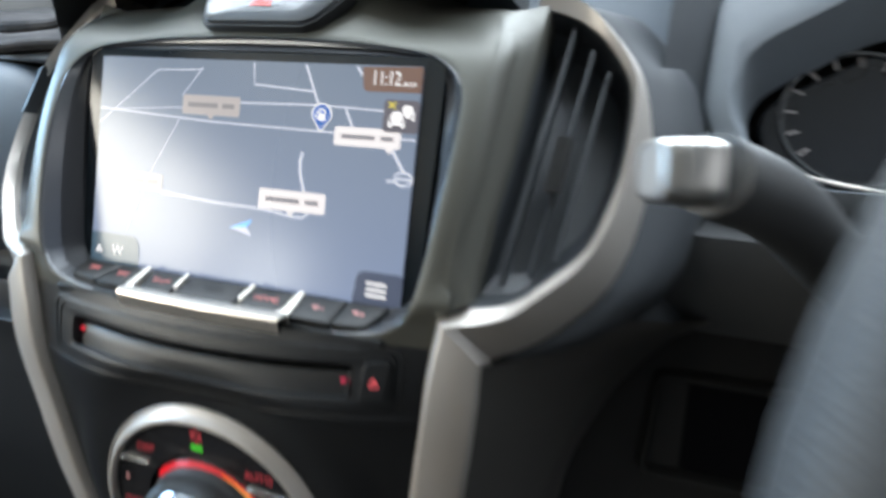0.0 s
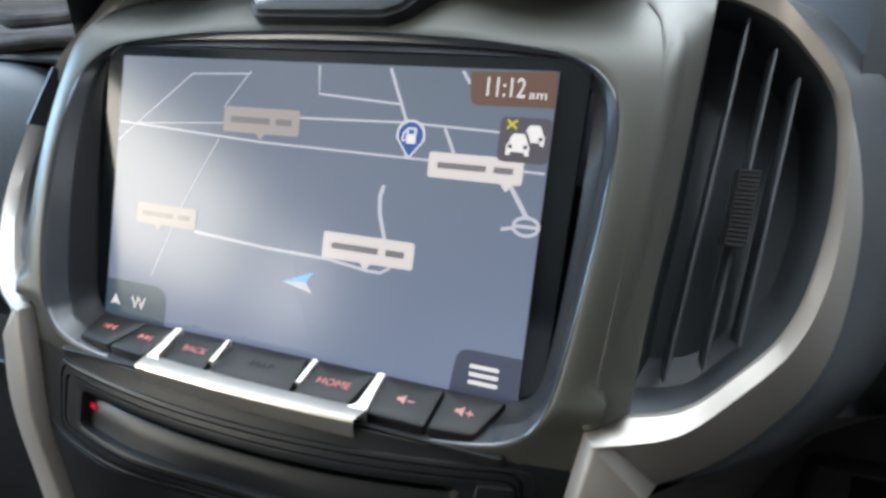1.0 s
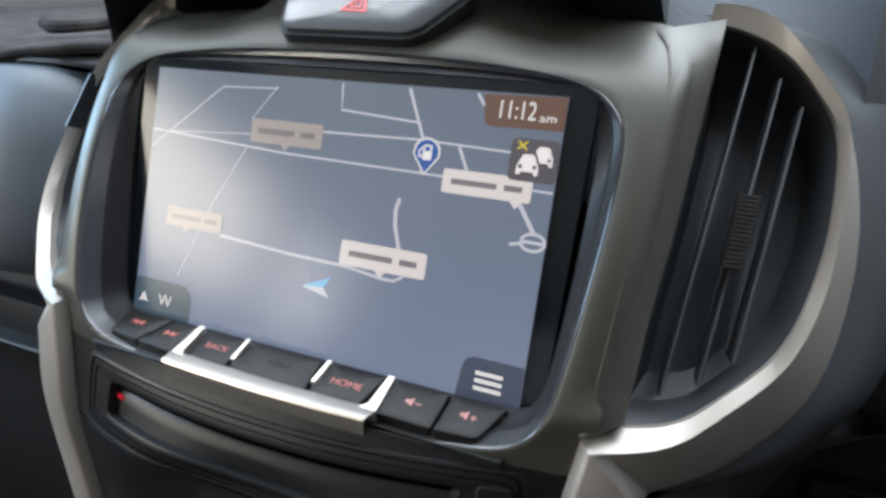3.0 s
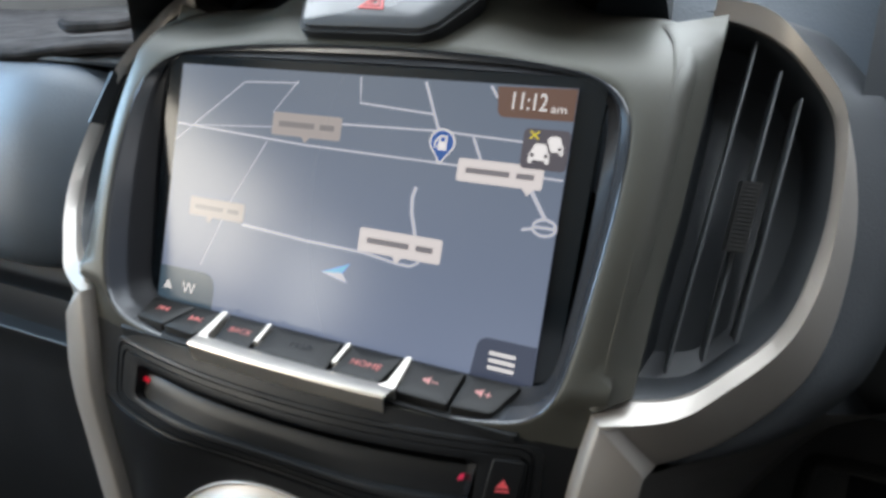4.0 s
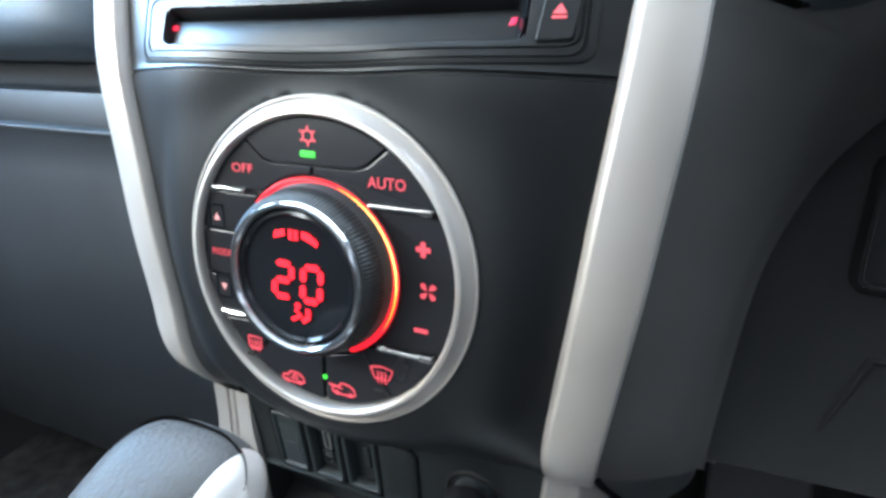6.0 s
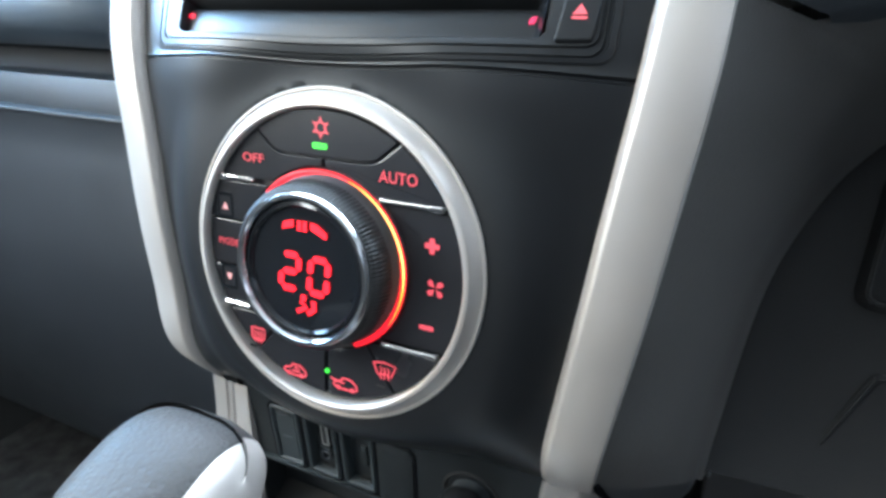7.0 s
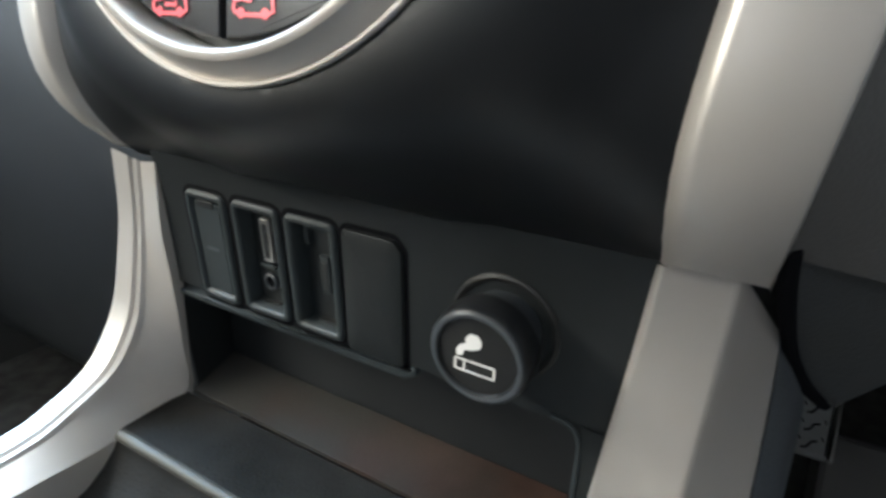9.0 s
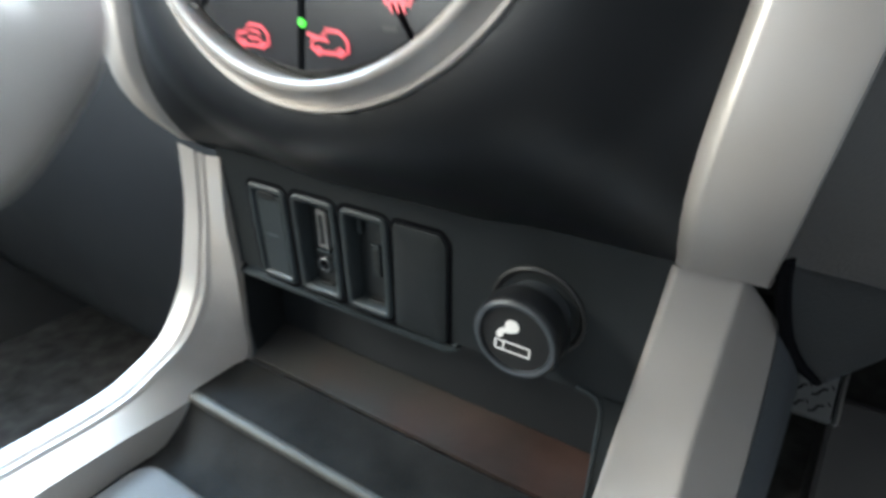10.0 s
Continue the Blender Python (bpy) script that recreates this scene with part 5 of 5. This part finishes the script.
# ---- gear lever ----
lever = thing("gear_lever", "automatic gear lever with grained black leather knob and silver side", "gear lever")
UPV = Vector((0, -0.407, 0.914))


def loaf(scale):
    """The knob's rounded block, tipped towards the seat."""
    loops = []
    c = Vector((-3.4, -58.6, -300.5))
    tip = -0.79
    power = lambda v, k: math.copysign(abs(v) ** k, v)
    for j in range(25):
        lat = radians(-90 + 180 * j / 24)
        up, r = power(math.sin(lat), 0.7), abs(math.cos(lat)) ** 0.653
        lp = []
        for i in range(56):
            a = 2 * math.pi * i / 56
            ex, ey = power(math.cos(a), 0.653) * 25.9 * r * (1 - 0.08 * up), power(math.sin(a), 0.653) * 24 * r
            h = up * 20 + (0.484 * ey if up > 0 else 0)
            ey, h = ey * math.cos(tip) - h * math.sin(tip), ey * math.sin(tip) + h * math.cos(tip)
            lp.append(c + (Vector((-1, 0, 0)) * ex - BACKDIR * ey + UPV * h) * scale)
        loops.append(lp)
    return loops


part("leather_top", skin(loaf(1.0)), KNOBSKIN, lever, "grained black leather", smooth=80)
shell = skin(loaf(1.014))
bmesh.ops.bisect_plane(shell, geom=shell.verts[:] + shell.edges[:] + shell.faces[:], plane_co=Vector((15.6, 0, 0)) * MM, plane_no=Vector((1, 0, 0)), clear_inner=True)
part("side_panel", shell, SILVER, lever, "satin silver side panel", smooth=80)
part("shaft", tube([(-3, -54, -312), (-4, -56, -370), (-5, -58, -450)], 8, 12), CHROME, lever)
part("gaiter", skin([[(-6 + r * 1.2 * math.cos(2 * math.pi * i / 24), -76 + d + r * math.sin(2 * math.pi * i / 24), z) for i in range(24)] for r, z, d in ((11, -400, -8), (20, -424, -4), (26, -430, 0), (38, -446, 0), (44, -466, 0))]), KNOBSKIN, lever)

# ---- passenger side of the dashboard ----
XL = [-720, -600, -480, -400, -340, -300, -270, -250, -238, -228, -220, -214]
PADP = [(64, 10), (52, 4), (42, -8), (34, -35), (31, -60), (32, -90), (36, -110), (42, -119), (52, -123), (80, -124)]
rows = []
for i, x in enumerate(XL):
    close = max(0, (x + 262) / 48)
    rows.append([(x, y + 26 * close * close, -55 + (z + 55) * (1 - 0.05 * close * close)) for y, z in PADP])
rows.append([(-212, y + 60, -55 + (z + 55) * 0.93) for y, z in PADP])
part("passenger_pad", sheet(rows), PAD, dash, "soft grained dark pad with blue sheen", smooth=60)
part("pad_piping", tube([(-720, 60, 11), (-400, 60, 11.5), (-262, 63, 12), (-238, 70, 13), (-215, 85, 14)], 1.6, 8, 30), PAD, dash)
SHELFP = [(88, -121), (86, -138), (83, -142), (77, -144), (73, -147), (73, -160), (76, -169), (70, -172), (66, -174.5), (68, -177), (74, -200), (84, -260), (100, -320), (130, -380), (190, -450), (300, -520)]
part("glovebox", sheet([[(x, y, z) for y, z in SHELFP] for x in (-720, -500, -360, -260, -200, -140, -118)]), DEEP, dash, "dark glovebox front under a ledge", smooth=40)
part("glovebox_lip", tube([(-720, 66.5, -174), (-400, 66.5, -174), (-140, 66.5, -174)], 1.1, 6, 12), SOFT, dash)
# side wall of the stack, from the silver arm back to the pad and the driver's side
for side in (-1, 1):
    rows = []
    for p in curve_through([(x, z, 0) for x, z in ARM_OUT], 40):
        y = wing_y(p.x, p.y)
        rows.append([(side * (p.x + a), y + b, p.y + c) for a, b, c in ((-5, 12, -1), (1, 16, 0), (4, 17, 0), (13, 24, 1), (24, 36, 2), (34, 70, 4), (36, 160, 6))])
    part("wing_side", sheet(rows), PAD if side < 0 else SLATE, dash, smooth=60)
# top of the dash
rows = []
for x in (-740, -500, -300, -230, -190, -140, -90, 0, 90, 108, 112, 190, 230, 300, 500, 740):
    mid = abs(x) < 150
    start = Vector((x, 6 if mid else 64 + max(0, 200 - abs(x)) * -0.1, 49 - 0.0002 * x * x if mid else 12))
    if x > 110:
        start = Vector((x, 150, 62))
    rows.append([start, start + BACKDIR * 12 + Vector((0, 0, 3)), start + BACKDIR * 60 + Vector((0, 0, 6)), start + BACKDIR * 240, start + BACKDIR * 500 + DOWNDIR * 4, start + BACKDIR * 770 + DOWNDIR * 4])
part("top_pad", sheet(rows), SOFT, dash, smooth=60)

# ---- dash mat ----
cover = thing("dash_mat", "dark felt dash mat with a rumpled hem on the dashboard top", "dash mat")
rows = []
for j in range(18):
    row = []
    for i in range(54):
        x = -735 + (735 - 132) * i / 53
        curl = max(0.0, (x + 300) / 132)
        d = -6 + 14 * j
        ripple = 3.2 * math.sin(x * 0.045 + j * 0.5) * math.exp(-j * 0.12) * (0.35 + curl) + 1.5 * noise.noise(Vector((x * 0.02, j * 0.4, 0)))
        start = Vector((x, 62 + 18 * curl, 13.5 + 24 * curl ** 1.6))
        row.append(start + BACKDIR * d - DOWNDIR * (3.2 + ripple + 3 * min(1, j / 2)))
    rows.append(row)
hem = [[p + DOWNDIR * 7 + BACKDIR * 2 for p in rows[0]], [p + DOWNDIR * 3.5 - BACKDIR * 2.2 for p in rows[0]]]
part("felt", skin(hem + rows, False), FELT, cover, smooth=80)
part("hem", tube([Vector(p) + DOWNDIR * 2 for p in rows[0][::3]], 2.6, 8, 60), FELT, cover)
part("fold", tube([(-300, 94, 44), (-285, 90, 41), (-262, 92, 43), (-240, 96, 47), (-222, 104, 58)], (5.0, 3.4), 8, 30), FELT, cover, "folded cut edge")

# ---- driver's side ----
EDGE = [(150, 101, -300), (152, 100, -275), (160, 100, -212), (171, 100, -176), (188, 104, -145), (214, 112, -118), (250, 120, -104)]
edge = curve_through(EDGE, 40)
rows = []
for i, p in enumerate(edge):
    z = p.z
    f = i / 39
    inner_p = Vector((steps_of(STRIP_IN, min(z, -107)) + 21, steps_of(STRIP_Y, min(z, -107)) + 4, z)) if z < -122 else Vector((150 + 40 * (z + 122) / 20, 20 + 30 * (z + 122) / 20, z))
    rows.append([inner_p, inner_p.lerp(p, 0.35) + Vector((2, -5, 0)), inner_p.lerp(p, 0.8) + Vector((1.5, -4, 0)), p, p + Vector((4, 5, -1)), p + Vector((5, 30, -2))])
part("driver_side_panel", sheet(rows), DRIVER_SKIN, dash, "dark grained panel beside the stack", smooth=60)
part("knee_panel", sheet([[(x, 128 + 0.10 * (x - 150) - (0 if z > -270 else (z + 270) * -0.3), z) for x in (140, 200, 280, 400, 720)] for z in (-90, -130, -180, -230, -270, -300)]), KNEE, dash, "black knee panel")
for base, corners, r in ((133, [(208, -206), (300, -206), (300, -146), (212, -146)], 6), (140, [(197, -287), (300, -295), (300, -238), (219, -240)], 5)):
    mouth = rounded(corners, r)
    pocket = part("knee_pocket", skin([[(u, base - w, z) for u, z in inset(mouth, d)] for d, w in ((-4, 0), (-3, 3), (-1.6, 7), (0, 8), (1.4, 6.5), (3, -4), (4, -14))], True, False, True), KNEE, dash, "recessed pocket in the knee panel")
    part("pocket_lip", tube([(u, base - 8.2, z) for u, z in mouth + mouth[:1]], 1.0, 8, 90), KNEE, pocket)
    # near-black sheet inside the mouth that paints the pocket's shade
    part("pocket_shade", skin([[(u, base + 3, z) for u, z in inset(mouth, 2.8)]], True, True), GAP, pocket)
LOW_A = curve_through([(112, 54, -299), (113.6, 66, -306), (118, 88, -317), (124, 103, -325), (130, 110, -329)], 24)
LOW_B = curve_through([(151, 101, -285), (151, 102, -298), (149, 105, -308), (143, 108, -317), (132.5, 111, -328.4)], 24)
part("lower_side_panel", sheet([[a, a.lerp(b, 0.06) + Vector((0, -1.5, 0)), a.lerp(b, 0.5) + Vector((0, -5, 0)), a.lerp(b, 0.95) + Vector((0, -1, 0)), b, b + Vector((2, 25, -1))] for a, b in zip(LOW_A, LOW_B)]), SOFT, dash, "dark grained panel under the knee panel", smooth=50)
part("edge_lining", tube([p + Vector((-0.5, -1.5, 0)) for p in LOW_A], 1.7, 8, 24), GAP, dash, "black rubber lining")
part("upper_cowl", sheet([[(x, y, z) for x in (176, 200, 236, 300, 420, 560, 720)] for y, z in ((100, -112), (76, -90), (70, -60), (96, -50), (200, -48))]), SOFT, dash, smooth=60)

# ---- instrument cluster ----
cluster = thing("instrument_cluster", "dark instrument cluster with round dials and pale ticks", "instrument cluster")
CLU = Frame((374, 128, 2), (0, 0.25, 1))
part("cluster_face", block(CLU, rounded([(-112, -34), (140, -34), (140, 60), (-70, 52), (-136, 10)], [10, 20, 20, 50, 30], 6), -20, 2, 2), GLOSS, cluster)
part("hood", skin([[CLU(u * f, 8 + (v - 8) * f + (up if v > 8 else 0), w) for u, v in rounded([(-118, -40), (145, -40), (145, 66), (-72, 58), (-142, 12)], [12, 24, 24, 56, 34], 7)] for f, w, up in ((1.0, 2, 0), (1.03, 14, 2), (1.10, 40, 8), (1.13, 43, 16), (1.20, 38, 40), (1.26, 10, 56), (1.5, -60, 70))]), HOODGREY, cluster)
for cu in (-80, 82):
    dial_p = part("gauge", lathe(CLU, cu, 10, [(40, 2.2), (39, 4), (37.5, 4), (37, 2.4)], 48), BEZEL, cluster)
    ticks = bmesh.new()
    for i in range(13):
        a = radians(220 - 260 * i / 12)
        ribbon(CLU, [(cu + 30 * math.cos(a), 10 + 30 * math.sin(a)), (cu + 36 * math.cos(a), 10 + 36 * math.sin(a))], 1.6, 2.6, ticks)
    part("gauge_ticks", ticks, FADEDPRINT, dial_p)
    red = bmesh.new()
    for i in range(9, 13):
        a = radians(220 - 260 * i / 12)
        ribbon(CLU, [(cu + 26 * math.cos(a), 10 + 26 * math.sin(a)), (cu + 30 * math.cos(a), 10 + 30 * math.sin(a))], 2.2, 2.7, red)
    part("gauge_red_marks", red, DIMRED, dial_p)
part("binnacle_side", sheet([[Vector((x + 0.1 * d, y + 0.12 * (z + 70), z)) for x, y in ((186, 60), (200, 78), (216, 96), (232, 116), (240, 140), (246, 190))] for d, z in ((0, -110), (0, -70), (10, -30), (20, 10), (30, 50), (40, 90), (40, 160))]), SLATE, dash, smooth=60)
# shoulder that closes the stack's wing against the hood over the dials
for side in (1, -1):
    wide = (66, 90, 112, 150, 180, 205, 222, 232, 238, 242) if side > 0 else (112, 140, 165, 185, 200, 212)
    rows = []
    for z in (-30, 0, 25, 50, 75, 100, 130, 165):
        rows.append([Vector((side * (x + 0.12 * max(0, z)), 88 + 0.3 * z + 0.10 * (x - 112) + max(0, x - 226) ** 2 * 0.25, z)) for x in wide])
    part("wing_shoulder", sheet(rows), PAD, dash, smooth=60)
part("cluster_trim", tube([CLU(-108, -26, 6), CLU(-86, -30, 6), CLU(-60, -33, 6)], 1.2, 6, 16), SATIN, cluster)

# ---- steering column, stalk and wheel ----
column = thing("steering_column", "black plastic steering column shroud", "steering column")
AX = Vector((0, -0.86, 0.10)).normalized()


def column_loop(f, s):
    c = Vector((402, 120, -80)) + AX * 235 * f
    return [c + Vector((math.copysign(abs(math.cos(a)) ** 0.6, math.cos(a)) * 88 * s, 0, math.copysign(abs(math.sin(a)) ** 0.6, math.sin(a)) * 58 * s)) for a in [2 * math.pi * i / 40 for i in range(40)]]


part("shroud", skin([column_loop(f, s) for f, s in ((0, 1.1), (0.25, 1.05), (0.6, 1.0), (0.9, 0.95), (1.0, 0.85))], True, False, True), SOFT, column, smooth=60)
stalk = thing("wiper_stalk", "black wiper stalk with silver ringed end", "wiper stalk")
ST = [(312, 110, -92), (264, 32, -68), (223, -46.7, -49.9), (196.4, -84.5, -44.4)]
part("stem", tube(ST, (15, 10.5), 18, 24), SOFT, stalk)
tipdir = Vector((-1, -0.45, -0.10)).normalized()
t0 = Vector((194.6, -85.4, -44.4))
side_dir = tipdir.cross(Vector((0, 0, 1))).normalized()
up_dir = side_dir.cross(tipdir)


def boxy(d, wide, high):
    """A rounded-square section across the stalk's end."""
    ring = [2 * math.pi * i / 32 for i in range(32)]
    return [t0 + tipdir * d + side_dir * (wide * math.copysign(abs(math.cos(a)) ** 0.5, math.cos(a))) + up_dir * (high * math.copysign(abs(math.sin(a)) ** 0.5, math.sin(a))) for a in ring]


part("end_cap", skin([boxy(d, 8.6 * k, 8.2 * k) for d, k in ((-1, 0.96), (0, 1.0), (4.7, 1.0), (4.9, 0.93), (5.4, 0.93), (5.6, 1.0), (9.0, 0.98), (9.2, 0.91), (9.7, 0.91), (9.9, 0.96), (12.4, 0.92), (13.3, 0.84), (13.6, 0.7))], True, True, True), METAL, stalk, "silver turning end")
wheel = thing("steering_wheel", "grey-black leather steering wheel", "steering wheel")
WC, WR = Vector((404, -150, -122)), 190
nrm = AX
e1, e2 = Vector((1, 0, 0)), nrm.cross(Vector((1, 0, 0))).normalized()
wl = []
for i in range(73):
    a = 2 * math.pi * i / 72
    out = e1 * math.cos(a) + e2 * math.sin(a)
    wl.append([WC + out * (WR + 15 * math.cos(2 * math.pi * s / 14)) + nrm * 15 * math.sin(2 * math.pi * s / 14) for s in range(14)])
part("rim", skin(wl), WHEELSKIN, wheel, smooth=80)
part("hub", skin([[WC - nrm * d + (e1 * math.cos(2 * math.pi * i / 36) * 78 + e2 * math.sin(2 * math.pi * i / 36) * 62) * s for i in range(36)] for d, s in ((60, 0.8), (40, 0.95), (22, 1.0), (12, 0.9), (6, 0.6))], True, True, True), SOFT, wheel, smooth=60)
for a in (2, 178, 270):
    out = e1 * math.cos(radians(a)) + e2 * math.sin(radians(a))
    part("spoke", tube([WC - nrm * 30 + out * 60, WC - nrm * 18 + out * 120, WC + out * 182], (20, 13), 12, 12), SOFT, wheel)

# ---- pedal ----
pedal = thing("brake_pedal", "black rubber brake pedal pad with tread on a metal arm", "pedal")
PED = Frame((173, 470, -367), (0, 0.35, 1))
pad = part("pad", block(PED, rect(-15, -38, 14.5, 30, 3), -10, 0, 2), RUBBER, pedal)
for r in range(5):
    v = -30 + 13.5 * r
    for u, k in ((-11.5, 0.75), (1.5, 1.0)):
        part("tread_groove", ribbon(PED, [(u - 5.2 * k, v - 3.6 * k), (u - 1.6 * k, v - 2.6 * k), (u + 1.2 * k, v + 2.4 * k), (u + 5.0 * k, v + 3.6 * k)], 1.9, 0.2), GAP, pad)
    part("tread_groove", ribbon(PED, [(-6.6, v + 4.6), (-4.4, v + 1.8)], 1.2, 0.2), GAP, pad)
    part("tread_groove", ribbon(PED, [(8.6, v + 7.4), (10.6, v + 4.6)], 1.2, 0.2), GAP, pad)
part("edge_line", ribbon(PED, [(13.0, -35), (13.0, 26)], 1.4, 0.2), GAP, pad)
part("edge_strip", block(PED, rect(15.2, -38, 18.0, 30, 1), -9, 2, 0.8), METAL, pedal)
part("arm", tube([PED(2, -14, -8), PED(2, -12, -60), PED(2, 0, -200), PED(2, 30, -420)], 7, 10, 20), RUBBER, pedal)

footrest = thing("footrest", "dark grey plastic footrest rising from the floor", "footrest")
part("slab", block(PED, rect(13, -205, 110, -10, 8), -60, -22, 5), DRIVER_SKIN, footrest)

# ---- cabin that closes the place ----
def world_box(x0, y0, z0, x1, y1, z1):
    bm = bmesh.new()
    bmesh.ops.create_cube(bm, size=1.0)
    for q in bm.verts:
        q.co = Vector((x0 + (x1 - x0) * (q.co.x + 0.5), y0 + (y1 - y0) * (q.co.y + 0.5), z0 + (z1 - z0) * (q.co.z + 0.5)))
    return bm


def setting(name, boxes, mat, label, category):
    """A piece of the setting made of plain slabs, in metres."""
    bm = bmesh.new()
    for b in boxes:
        piece = world_box(*b)
        me = bpy.data.meshes.new("slab")
        piece.to_mesh(me)
        piece.free()
        bm.from_mesh(me)
        bpy.data.meshes.remove(me)
    ob = new(name, finish(bm, name, 20))
    ob.data.materials.append(mat)
    return tagged(ob, label, category, "", "structure")


setting("floor", [(-0.78, -2.0, -0.04, 0.78, 0.95, 0.0)], CARPET, "black carpeted car floor", "floor")
setting("wall_front", [(-0.78, 0.80, 0.0, 0.78, 0.86, 0.86)], CARPET, "dark firewall behind the pedals", "bulkhead")
setting("wall_rear", [(-0.78, -2.06, 0.0, 0.78, -2.0, 0.80), (-0.78, -2.06, 1.12, 0.78, -2.0, 1.22), (-0.78, -2.06, 0.80, -0.60, -2.0, 1.12), (0.60, -2.06, 0.80, 0.78, -2.0, 1.12)], CABIN, "dark rear cabin wall with window opening", "wall")
for nm, s in (("wall_passenger", -1), ("wall_driver", 1)):
    xa, xb = sorted((0.75 * s, 0.81 * s))
    setting(nm, [(xa, -2.0, 0.0, xb, 0.95, 0.74), (xa, -2.0, 1.04, xb, 0.55, 1.22), (xa, -1.05, 0.74, xb, -0.91, 1.04), (xa, -2.0, 0.74, xb, -1.32, 1.04), (xa, 0.50, 0.74, xb, 0.62, 1.04)], CABIN, "dark door trim with window openings", "car door")
setting("ceiling", [(-0.81, -2.06, 1.22, 0.81, 0.0, 1.26)], HEAD, "pale fabric headlining", "ceiling")
setting("ground", [(-60, -60, -0.75, 60, 60, -0.70)], GROUND, "pale gravel ground outside the car", "ground")
GLASS = bpy.data.materials.new("window_glass")
GLASS.use_nodes = True
gb = GLASS.node_tree.nodes["Principled BSDF"]
gb.inputs["Transmission Weight"].default_value, gb.inputs["Roughness"].default_value, gb.inputs["IOR"].default_value = 1.0, 0.0, 1.02
gb.inputs["Base Color"].default_value = (0.92, 0.97, 0.95, 1)
wind = bmesh.new()
vs = [wind.verts.new(q) for q in ((-0.74, 0.92, 0.80), (0.74, 0.92, 0.80), (0.66, -0.02, 1.235), (-0.66, -0.02, 1.235), (-0.74, 0.925, 0.805), (0.74, 0.925, 0.805), (0.66, -0.015, 1.24), (-0.66, -0.015, 1.24))]
for q in ((0, 1, 2, 3), (7, 6, 5, 4), (0, 4, 5, 1), (2, 6, 7, 3), (1, 5, 6, 2), (0, 3, 7, 4)):
    wind.faces.new([vs[k] for k in q])
ws = new("window_1", finish(wind, "window_1"))
ws.data.materials.append(GLASS)
ws.visible_shadow = False
tagged(ws, "sloping clear windscreen glass", "windscreen", "", "structure")
